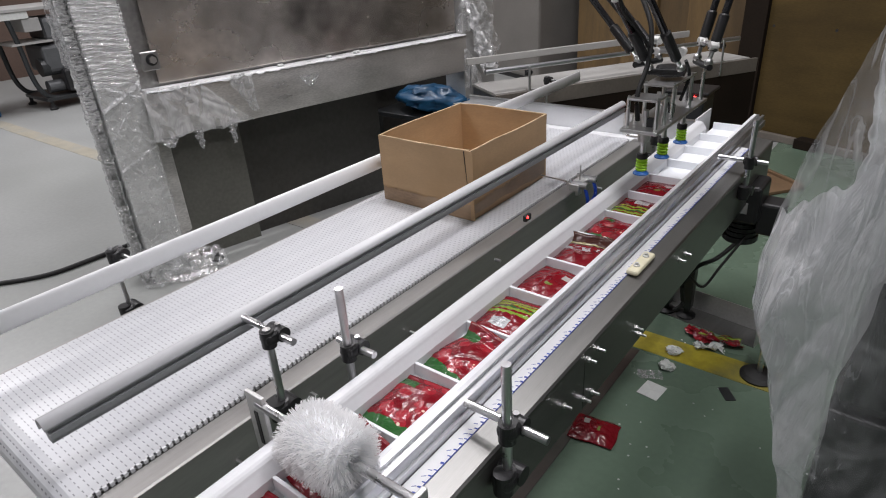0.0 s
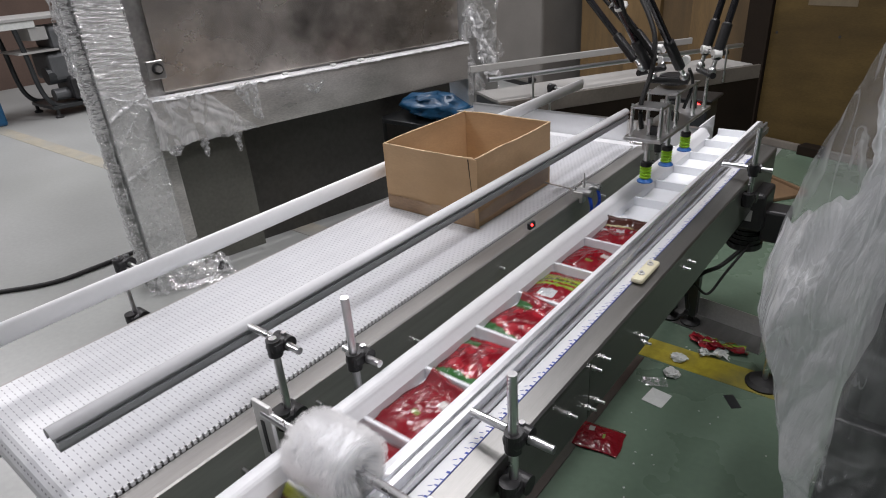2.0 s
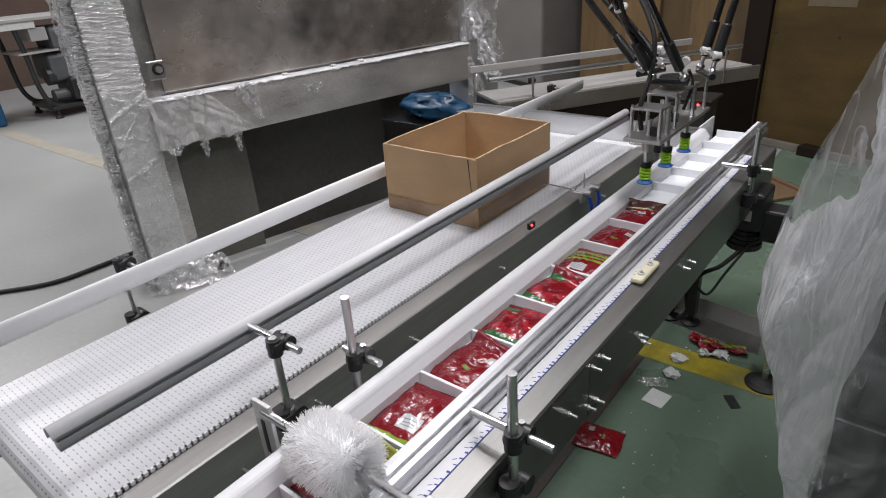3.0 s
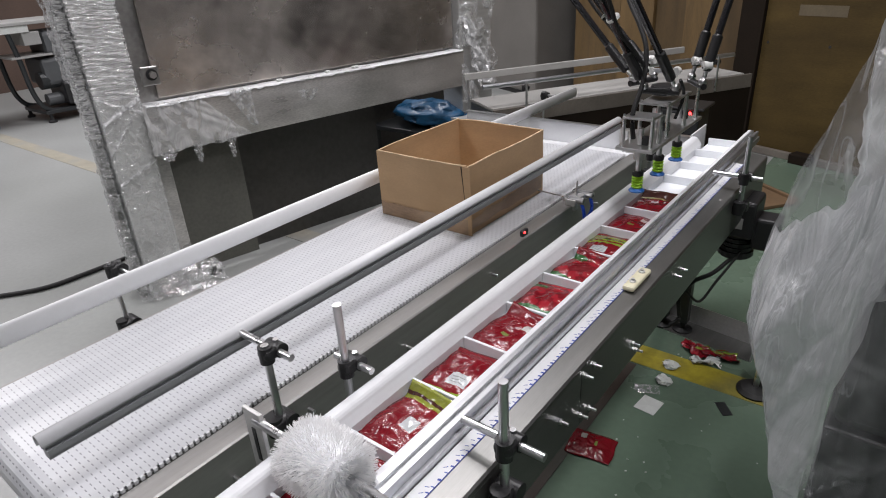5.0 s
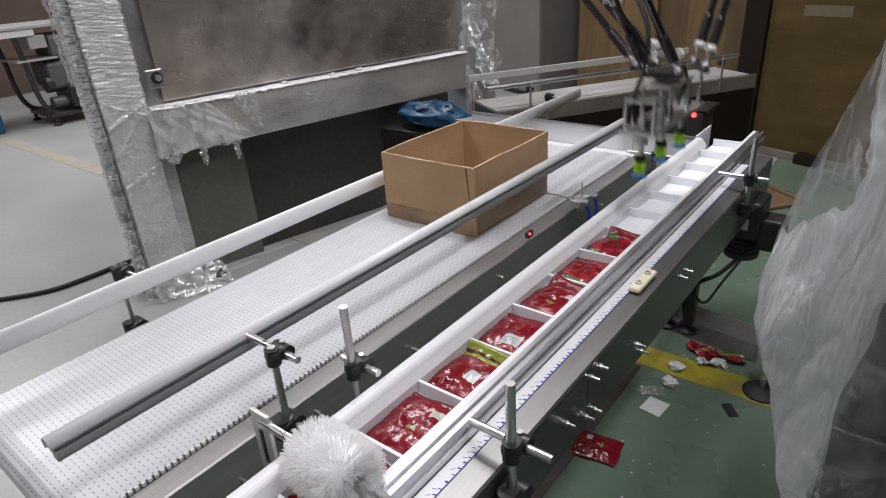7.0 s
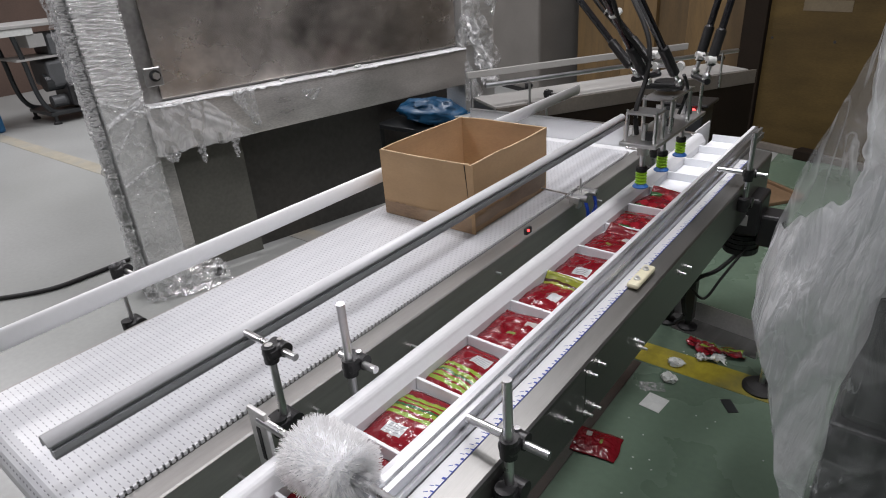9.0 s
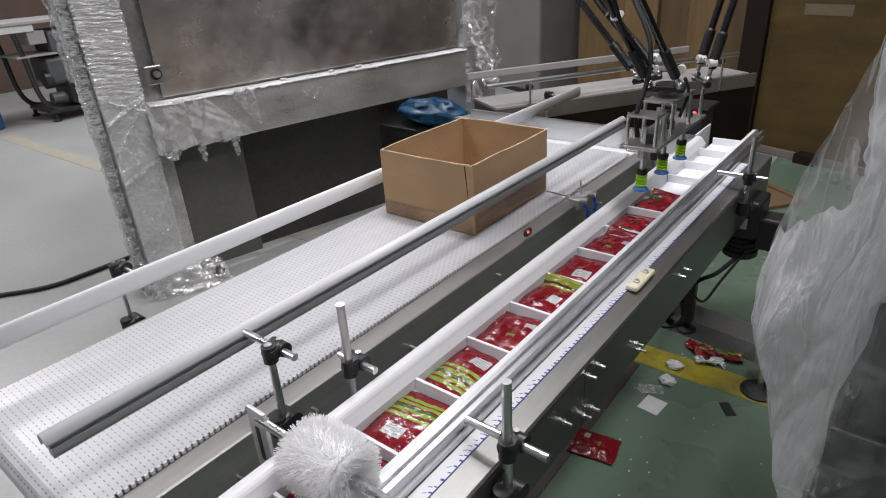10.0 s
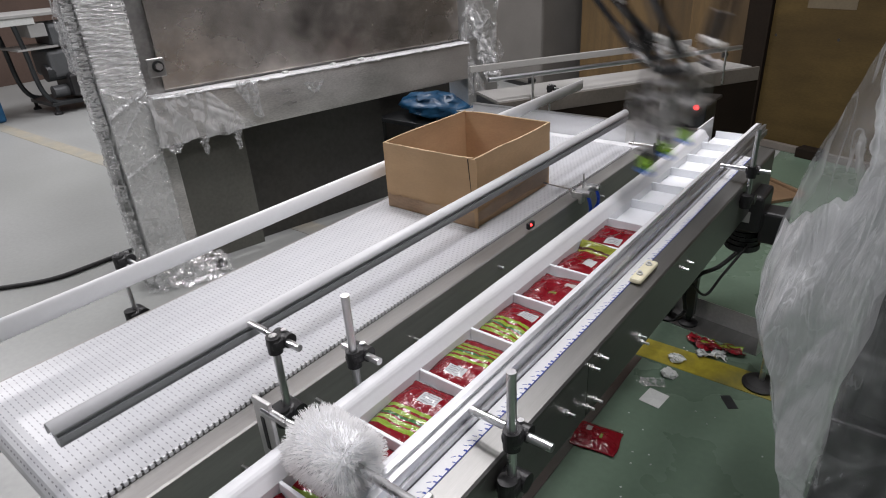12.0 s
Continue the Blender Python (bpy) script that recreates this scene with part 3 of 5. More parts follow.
def box_conveyor():
    cv = thing("box_conveyor", pose(-1.22, 1.3, 0), "stainless conveyor with white modular belt", "conveyor")
    o = Vector((-1.22, 1.3, 0))

    def wp(name, bm, material, label="", smooth=False, parent=cv):
        bmesh.ops.translate(bm, verts=bm.verts, vec=-o)
        return part(name, bm, material, parent, label, smooth)

    # belt wraps a nose roller at its near end
    r = 0.045
    outline = [(BY1, BZ)]
    for i in range(9):
        a = math.pi / 2 + math.pi * i / 8
        outline.append((BY0 + r * math.cos(a), BZ - r + r * math.sin(a)))
    outline += [(BY1, BZ - 2 * r), (BY1, BZ - 2 * r + 0.008), (BY0, BZ - 2 * r + 0.008)]
    outline += [(BY0 - (r - 0.008) * math.sin(math.pi * i / 6), BZ - r - (r - 0.008) * math.cos(math.pi * i / 6)) for i in range(1, 6)]
    outline += [(BY0, BZ - 0.008), (BY1, BZ - 0.008)]
    b = bmesh.new()
    va = [b.verts.new((BX0, y, z)) for y, z in outline]
    vb = [b.verts.new((BX1, y, z)) for y, z in outline]
    for i in range(len(outline)):
        j = (i + 1) % len(outline)
        b.faces.new((va[i], va[j], vb[j], vb[i]))
    belt = wp("belt", b, BELT, "white modular plastic belt")
    teeth = bmesh.new()
    n = int((BY1 - BY0) / 0.0125)
    for i in range(n):
        y = BY0 + 0.0125 * i
        span(BX1 + 0.0005, BX1 + 0.006, y, y + 0.0075, BZ - 0.007, BZ + 0.001, 0, teeth)
    wp("belt_hinge_edge", teeth, WHITE)
    wp("bed_plate", span(BX0 + 0.02, BX1 - 0.02, BY0 + 0.06, BY1, BZ - 0.06, BZ - 0.012), SIDE)
    # side frames: folded channel with a top flange
    fr = profile_y([(-0.972, BZ - 0.006), (-0.918, BZ - 0.004), (-0.914, BZ - 0.007), (-0.914, 0.34), (-0.917, 0.34), (-0.917, BZ - 0.010), (-0.972, BZ - 0.010)], 0.02, 2.60)
    wp("side_frame", fr, FRAME)
    fl = profile_y([(-1.540, BZ - 0.012), (-1.513, BZ - 0.012), (-1.513, BZ - 0.03), (-1.53, BZ - 0.03), (-1.53, 0.50), (-1.542, 0.50), (-1.542, BZ - 0.014)], 0.10, 2.60)
    wp("side_frame", fl, FRAME)
    wp("bearing_block", span(-1.575, -1.543, 0.10, 0.20, BZ - 0.09, BZ + 0.004, 0.006), BLACK)
    for x in (-1.50, -0.94):
        for y in (0.35, 2.35):
            leg = wp("leg", span(x - 0.02, x + 0.02, y - 0.02, y + 0.02, 0.03, 0.5), SIDE)
            part("levelling_foot", lathe([(0.035, 0), (0.035, 0.01), (0.012, 0.02), (0.01, 0.06)], 16, None, (x - o.x, y - o.y, 0.004)), BLACK, leg)
    for y, z in ((0.62, 0.63), (0.95, 0.60), (1.35, 0.63), (0.42, 0.60), (2.05, 0.62)):
        wp("bolt", rod((-0.915, y, z), (-0.896, y, z), 0.0045, None, 8), CHROME)
    # cross end stop at the far end
    wp("end_plate", span(-1.93, -0.72, 2.64, 2.655, 0.645, 0.745), COVER)
    wp("end_plate_lip", span(-1.93, -0.72, 2.63, 2.655, 0.746, 0.752), ALU)
    wp("transfer_roller", rod((-1.50, 2.55, BZ - 0.032), (-0.95, 2.55, BZ - 0.032), 0.030, None, 24), WHITE, "white transfer roller", smooth=False)
    wp("plate_bracket", span(-1.06, -1.02, 2.615, 2.629, 0.66, 0.75), STEEL)
    wp("end_shelf", span(-1.93, -0.93, 2.582, 2.628, 0.60, BZ - 0.03), COVER)
    return cv


def guide_rails():
    # white strip rail on the far side of the belt
    lr = thing("guide_rail", pose(-1.55, 1.7, 0.755), "white plastic strip guide rail", "guide rail", "guide rails")
    part("strip", profile_y([(0.010 * math.cos(a * math.pi / 10) - 0.001, 0.025 + 0.028 * math.sin(a * math.pi / 10)) for a in range(20)], -1.95, 1.45), RAIL_WHITE, lr, smooth=True)
    part("backing_bar", profile_y([(-0.024, 0.014), (-0.0125, 0.014), (-0.0125, 0.034), (-0.024, 0.034)], -1.95, 1.45), ALU, lr)
    # grey rail on the near side
    gr = thing("guide_rail", pose(-1.0, 1.35, 0.81), "aluminium guide rail with white cover strip", "guide rail", "guide rails")
    pts = [(-0.008, -0.004), (-0.008, 0.030), (0.010, 0.030), (0.010, 0.020), (0.006, 0.019), (0.006, 0.016), (0.012, 0.015), (0.012, 0.004), (0.009, 0.002), (0.009, -0.004)]
    part("profile", profile_y(pts, -1.18, 1.10), RAIL_ALU, gr)
    arc = [radians(a) for a in range(215, -3, -12)]
    pts = [(-0.002 + 0.0165 * math.cos(a), 0.027 + 0.0175 * math.sin(a)) for a in arc]
    pts += [(-0.002 + 0.0140 * math.cos(a), 0.027 + 0.0150 * math.sin(a)) for a in reversed(arc)]
    part("cover_strip", profile_y(pts, -1.185, 1.10), COVER, gr, "pale grey rounded plastic cover strip", smooth=True)
    guide_stand(-0.886, 0.530, 0.862, 0.842, -1.0, -0.832, 0.655, -0.914, "steel stand with black clamps holding a guide rail")
    guide_stand(-0.86, 2.47, 0.90, 0.70, -0.99, -0.74, 0.60, -0.914, "steel stand with black clamps at the conveyor end")
    guide_stand(-1.64, 0.58, 0.815, 0.79, -1.66, -1.575, 0.60, -1.55, "thin steel stand with black clamp beside the belt", r=0.006)
    guide_stand(-1.64, 2.95, 0.815, 0.79, -1.66, -1.575, 0.60, -1.55, "thin steel stand with black clamp beside the belt", r=0.006)


# ---- pouch conveyor ----
PITCH, Y_POCKET = 0.17, 0.605
TZ = 0.750
TY1 = 2.60
ROLL_R = 0.055
STEPS = [(0.12, 0.36), (1.94, 2.28), (3.55, 3.85), (5.12, 5.38), (7.15, 7.42), (8.72, 8.97), (10.12, 10.37)]


def flight_pose(s):
    """Place of a flight that has gone s metres along the carrying run, over the end roller and back below."""
    if s <= TY1:
        return pose(0, s, TZ)
    a = (s - TY1) / ROLL_R
    if a < math.pi:
        return Matrix.Translation((0, TY1 + ROLL_R * math.sin(a), TZ - ROLL_R + ROLL_R * math.cos(a))) @ Matrix.Rotation(-a, 4, "X")
    back = s - TY1 - math.pi * ROLL_R
    return Matrix.Translation((0, TY1 - back, TZ - 2 * ROLL_R)) @ Matrix.Rotation(-math.pi, 4, "X")


def pouch_conveyor():
    x0 = -0.60
    cv = thing("pouch_conveyor", pose(x0, 0, 0), "stainless indexing conveyor with white flighted belt", "conveyor")

    def wp(name, bm, material, label="", smooth=False, parent=cv):
        bmesh.ops.translate(bm, verts=bm.verts, vec=(-x0, 0, 0))
        return part(name, bm, material, parent, label, smooth)

    Y0 = -1.6
    # belt loop
    b = bmesh.new()
    out = [(Y0, TZ), (TY1, TZ)] + [(TY1 + ROLL_R * math.sin(math.pi * i / 10), TZ - ROLL_R + ROLL_R * math.cos(math.pi * i / 10)) for i in range(1, 10)] + [(TY1, TZ - 2 * ROLL_R), (Y0, TZ - 2 * ROLL_R), (Y0, TZ - 2 * ROLL_R + 0.004), (TY1, TZ - 2 * ROLL_R + 0.004), (TY1 + ROLL_R - 0.004, TZ - ROLL_R), (TY1, TZ - 0.004), (Y0, TZ - 0.004)]
    va = [b.verts.new((-0.664, y, z)) for y, z in out]
    vb = [b.verts.new((-0.542, y, z)) for y, z in out]
    for i in range(len(out)):
        j = (i + 1) % len(out)
        b.faces.new((va[i], va[j], vb[j], vb[i]))
    wp("belt", b, WHITE_BELT, "white flat belt")
    # side walls of the run
    wall = profile_y([(-0.708, 0.70), (-0.710, 0.784)] + [(-0.690 + 0.020 * math.cos(radians(a)), 0.785 + 0.018 * math.sin(radians(a))) for a in range(180, 19, -16)] + [(-0.660, 0.776), (-0.659, 0.70)], Y0, 2.47)
    wp("side_guide", wall, WHITE, "white plastic side guide")
    wp("guide_tail", profile_y([(-0.706, 0.70), (-0.706, 0.806), (-0.701, 0.806), (-0.701, 0.70)], 2.4705, 2.66), WHITE, "thin white end plate")
    wp("side_guide", profile_y([(-0.541, 0.70), (-0.541, 0.795), (-0.536, 0.801), (-0.524, 0.801), (-0.522, 0.70)], Y0, 2.66), WHITE, "white plastic side guide")
    pr = [(-0.5215, 0.765), (-0.5215, 0.806), (-0.512, 0.806), (-0.512, 0.799), (-0.503, 0.799), (-0.503, 0.806), (-0.494, 0.806), (-0.494, 0.786), (-0.487, 0.786), (-0.487, 0.765)]
    wp("rail_profile", profile_y(pr, Y0, 2.64), ALU, "slotted aluminium rail")
    # folded cover and side plates, in two lengths
    cover = [(-0.486, 0.772), (-0.417, 0.766), (-0.413, 0.762), (-0.413, 0.752), (-0.416, 0.752), (-0.416, 0.760), (-0.419, 0.763), (-0.486, 0.769)]
    wp("cover_plate", profile_y(cover, Y0, 2.45), SIDE)
    side = [(-0.413, 0.7515), (-0.413, 0.615), (-0.416, 0.615), (-0.416, 0.7515)]
    wp("side_plate", profile_y(side, Y0, 0.915), SIDE)
    wp("side_plate", profile_y(side, 0.918, 2.45), SIDE)
    wp("left_plate", profile_y([(-0.706, 0.60), (-0.706, 0.70), (-0.703, 0.70), (-0.703, 0.60)], Y0, 2.60), SIDE)
    wp("pan", span(-0.70, -0.424, Y0, 2.42, 0.601, 0.612), SIDE)
    # scale tape with blue ticks on the cover
    wp("scale_tape", profile_y([(-0.4855, 0.7722), (-0.460, 0.7700), (-0.460, 0.7708), (-0.4855, 0.7730)], 0.2, 2.3), WHITE, "white tape printed with blue marks")
    ticks = bmesh.new()
    rr = random.Random(4)
    y = 0.22
    while y < 2.28:
        w = rr.uniform(0.002, 0.0045)
        box((-0.4645, y, 0.7706), (0.006, w, 0.0016), 0, ticks, 18)
        if rr.random() < 0.55:
            box((-0.472, y + 0.008, 0.7714), (0.010, 0.0012, 0.0012), 0, ticks, rr.uniform(20, 50))
        y += rr.uniform(0.010, 0.018)
    span(-0.4615, -0.4600, 0.2, 2.3, 0.7695, 0.7712, 0, ticks)
    wp("tape_print", ticks, BLUE_INK, "blue printed bars")
    for y, z in ((1.187, 0.663), (0.97, 0.737), (0.93, 0.735), (0.828, 0.691), (0.955, 0.636), (0.915, 0.645), (1.457, 0.72), (1.50, 0.72), (1.21, 0.632)):
        bolt = wp("bolt", rod((-0.4125, y, z), (-0.394, y, z), 0.0034, None, 8), CHROME)
        bb = rod((-0.4125, y, z), (-0.408, y, z), 0.0065, None, 6)
        bmesh.ops.translate(bb, verts=bb.verts, vec=(-x0, 0, 0))
        part("nut", bb, CHROME, bolt)
    for x in (-0.685, -0.60):
        for y in (-1.4, 2.32):
            leg = wp("leg", span(x - 0.02, x + 0.02, y - 0.02, y + 0.02, 0.05, 0.601), DARKMETAL)
            part("levelling_foot", lathe([(0.04, 0), (0.04, 0.01), (0.012, 0.02), (0.01, 0.06)], 16, None, (x - x0, y, 0.004)), BLACK, leg)
    # moulded bracket with two screws
    br = thing("plastic_bracket", pose(-0.450, 1.285, 0.772), "cream plastic block with two screws", "bracket")
    bb = box((0, 0, 0.006), (0.030, 0.115, 0.014), 0.006)
    part("block", bb, CREAM, br)
    for y in (-0.028, 0.028):
        part("screw", lathe([(0.008, 0), (0.008, 0.004), (0.004, 0.005), (0.004, 0.009)], 10, None, (0, y, 0.0125)), STEEL, br)
    guide_stand(-0.392, 0.600, 0.945, 0.815, -0.484, -0.330, 0.70, -0.413, "steel post with black clamps beside the pouch belt")
    guide_stand(-0.754, 0.610, 0.953, 0.815, -0.80, -0.703, 0.67, -0.706, "steel post with black clamps beside the pouch belt")
    guide_stand(-0.396, 2.02, 0.952, 0.815, -0.495, -0.345, 0.70, -0.413, "steel post with black clamps at the belt end")
    # flights
    fb = box((0, 0, 0.014), (0.118, 0.007, 0.028), 0.0015)
    first = None
    flights = []
    for i in range(-11, 14):
        s = Y_POCKET - PITCH / 2 + PITCH * i
        if s > TY1:
            continue
        ob = part("flight", first or fb, WHITE_BELT, cv)
        first = first or ob.data
        ob.matrix_basis = flight_pose(s)
        flights.append((ob, s))
    return flights


def index_rows(t_end=12.0):
    """Seconds and steps gone, as held ends of each index."""
    rows, k = [(0.0, 0.0)], 0
    for a, b in STEPS:
        rows += [(a, k), (a + (b - a) * 0.3, k + 0.2), (a + (b - a) * 0.5, k + 0.5), (a + (b - a) * 0.7, k + 0.8), (b, k + 1)]
        k += 1
    return rows + [(t_end, k)]


# ---- pouches ----
PW, PL = 0.117, 0.149


def pouch_mesh(seed, folded=False):
    """A filled pillow pouch with flat crimped ends."""
    nu, nv = 24, 30
    b = bmesh.new()
    rr = random.Random(seed)
    top, bot = [], []
    for i in range(nu + 1):
        u = i / nu * 2 - 1
        tr, br_ = [], []
        for j in range(nv + 1):
            v = j / nv * 2 - 1
            puff = max(0.0, (1 - abs(u) ** 3)) ** 0.6 * max(0.0, (1 - (abs(v) / 0.9) ** 3)) ** 0.6 if abs(v) < 0.9 else 0.0
            c = crumple((u * 1.2, v * 1.4, seed), 1.2, 1.0, seed * 3.1)
            x = u * PW / 2 * (1 - 0.05 * puff) + c.x * 0.004
            y = v * PL / 2 + c.y * 0.004
            wr = abs(noise.noise(Vector((u * 3.1 + seed, v * 2.6, seed * 1.9)))) + 0.5 * abs(noise.noise(Vector((u * 6.5, v * 7.0 + seed, 3.0))))
            z = 0.003 + 0.013 * puff * (1 + 0.5 * c.z) + 0.006 * min(1.0, puff * 2) * (wr - 0.25)
            if folded and v > 0.72:
                z += (v - 0.72) * 0.09
            z_end = 0.004 * (1 + c.z) if puff == 0 else 0
            tr.append(b.verts.new((x, y, z + z_end)))
            br_.append(b.verts.new((x, y, (0.001 if not (folded and v > 0.72) else z - 0.001) + z_end * 0.8)))
        top.append(tr)
        bot.append(br_)
    for i in range(nu):
        for j in range(nv):
            b.faces.new((top[i][j], top[i + 1][j], top[i + 1][j + 1], top[i][j + 1]))
            b.faces.new((bot[i][j], bot[i][j + 1], bot[i + 1][j + 1], bot[i + 1][j]))
    edge = [(i, 0) for i in range(nu)] + [(nu, j) for j in range(nv)] + [(i, nv) for i in range(nu, 0, -1)] + [(0, j) for j in range(nv, 0, -1)]
    for (a, c), (d, e) in zip(edge, edge[1:] + edge[:1]):
        b.faces.new((top[a][c], bot[a][c], bot[d][e], top[d][e]))
    return b


POUCH_KINDS = {
    7: ("plain", 4), 6: ("striped", 182), 5: ("fruit_green", -6), 4: ("lettered", 3), 3: ("plain", -4), 2: ("striped", 2), 1: ("fruit_green", -12), 0: ("fruit_green", 6),
    -1: ("plain", -14), -2: ("labelled", 4), -3: ("edged", -6), -4: ("plain", 5), -5: ("striped", 176), -6: ("striped", 4), -7: ("striped", 184), -8: ("labelled", 8), -9: ("plain", -5),
}
POUCH_LABELS = {
    "plain": "glossy dark red food pouch", "striped": "glossy red food pouch with green stripes and pale label", "fruit_green": "glossy red pouch printed with red fruit and green",
    "lettered": "glossy red pouch with a dark band and pale print", "labelled": "glossy red pouch with a white label", "edged": "glossy red pouch with an olive end band",
}


def pouches():
    made = {}
    for i, (kind, turn) in POUCH_KINDS.items():
        ob = part("pouch", pouch_mesh(i + 20, folded=i in (-1, -3, 1, 4)), POUCHES[kind], None, smooth=True)
        tagged(ob, POUCH_LABELS[kind], "pouch", "pouches on the belt")
        ob.matrix_basis = pose(-0.603, Y_POCKET + PITCH * i, TZ + 0.001, 0, 0, turn)
        made[i] = ob
    fp = part("pouch", pouch_mesh(77), POUCHES["plain"], None, smooth=True)
    tagged(fp, "dark red food pouch lying on the floor", "pouch")
    fp.matrix_basis = pose(-0.615, 1.47, 0.006, 0, 0, 98)
    return made


# ---- carton ----
def carton():
    x0, x1, y0, y1, z0, z1 = -1.456, -1.070, 1.453, 1.930, BZ + 0.001, 0.917
    ct = thing("carton", pose((x0 + x1) / 2, (y0 + y1) / 2, z0), "open brown cardboard carton on the white belt", "carton")
    w, d, h, t = (x1 - x0) / 2, (y1 - y0) / 2, z1 - z0, 0.005

    def panel(name, ax, sign, label=""):
        n = 14
        b = bmesh.new()
        half = d if ax == "x" else w
        grid = []
        for i in range(n + 1):
            u = (i / n * 2 - 1) * (half - (0.0 if ax == "x" else t))
            col = []
            for j in range(7):
                v = j / 6
                bow = 0.011 * sign * (1 - (u / half) ** 2) * v * 0.6 + 0.0015 * noise.noise(Vector((u * 9, v * 3, sign)))
                wav = 0.006 * noise.noise(Vector((u * 6, 4.0 * sign, 2.0))) * v
                col.append((u, bow, v * h + wav))
            grid.append(col)
        def to(u, off, z):
            return (sign * w + off, u, z) if ax == "x" else (u, sign * d + off, z)
        o = [[b.verts.new(to(u, bo, z)) for u, bo, z in c] for c in grid]
        q = [[b.verts.new(to(u, bo - sign * t, z)) for u, bo, z in c] for c in grid]
        for i in range(n):
            for j in range(6):
                b.faces.new((o[i][j], o[i + 1][j], o[i + 1][j + 1], o[i][j + 1]))
                b.faces.new((q[i][j], q[i][j + 1], q[i + 1][j + 1], q[i + 1][j]))
            b.faces.new((o[i][6], o[i + 1][6], q[i + 1][6], q[i][6]))
            b.faces.new((o[i][0], q[i][0], q[i + 1][0], o[i + 1][0]))
        for i in (0, n):
            for j in range(6):
                b.faces.new((o[i][j], o[i][j + 1], q[i][j + 1], q[i][j]))
        side = part(name, b, CARD, ct, label)
        e = bmesh.new()
        row = [[e.verts.new(to(c[6][0], c[6][1] + k * sign, c[6][2] + up)) for c in grid] for k, up in ((0.0006, -0.002), (0.0004, 0.0008), (-t - 0.0002, 0.0008), (-t - 0.0006, -0.002))]
        for r0, r1 in zip(row, row[1:]):
            for i in range(n):
                e.faces.new((r0[i], r0[i + 1], r1[i + 1], r1[i]))
        part("raw_edge", e, CARD_EDGE, side, "pale raw card edge")
        return side

    for ax in "xy":
        for s in (-1, 1):
            panel("side_panel", ax, s)
    part("bottom", span(-w + t, w - t, -d + t, d - t, 0.001, 0.007), CARD_IN, ct)
    # Dark tapered rods stand in for the shade inside the corner folds.
    part("corner_crease", rod((w + 0.0004, -d + 0.004, 0.004), (w + 0.0004, -d + 0.008, h - 0.003), 0.0008, None, 6, 0.0026), DARKWOOD, ct)
    part("seam_flap", box((w - 0.004, -d - 0.0008, h / 2), (0.03, 0.0035, h - 0.004), 0.0006), CARD, ct)
    part("corner_crease", rod((w - 0.008, -d - 0.0022, 0.07), (w - 0.022, -d - 0.0026, h - 0.004), 0.0008, None, 6, 0.0020), DARKWOOD, ct)
    def worn_tape(u, v, face):
        run = (2 * w - 0.006) if face == 0 else (2 * d - 0.02)
        a = u * run
        top = 0.052 + 0.010 * noise.noise(Vector((a * 14, face * 5.0, 1))) + 0.006 * noise.noise(Vector((a * 60, face, 3)))
        low = 0.002 if face == 0 else 0.020 + 0.012 * noise.noise(Vector((a * 9, 2, 7)))
        z = low + (top + (0.03 * u if face else 0.0) - low) * v
        off = 0.0028 + 0.011 * 0.6 * (1 - (2 * u - 1) ** 2) * z / h
        return (-w + 0.003 + a, -d - off, z) if face == 0 else (w + off, -d + 0.004 + a, z)

    part("tape", sheet_mesh(lambda u, v: worn_tape(u, v, 0), 60, 6), TAPE, ct, "scuffed brown packing tape")
    part("tape", sheet_mesh(lambda u, v: worn_tape(u, v, 1), 60, 6), TAPE, ct, "scuffed brown packing tape")
    return ct


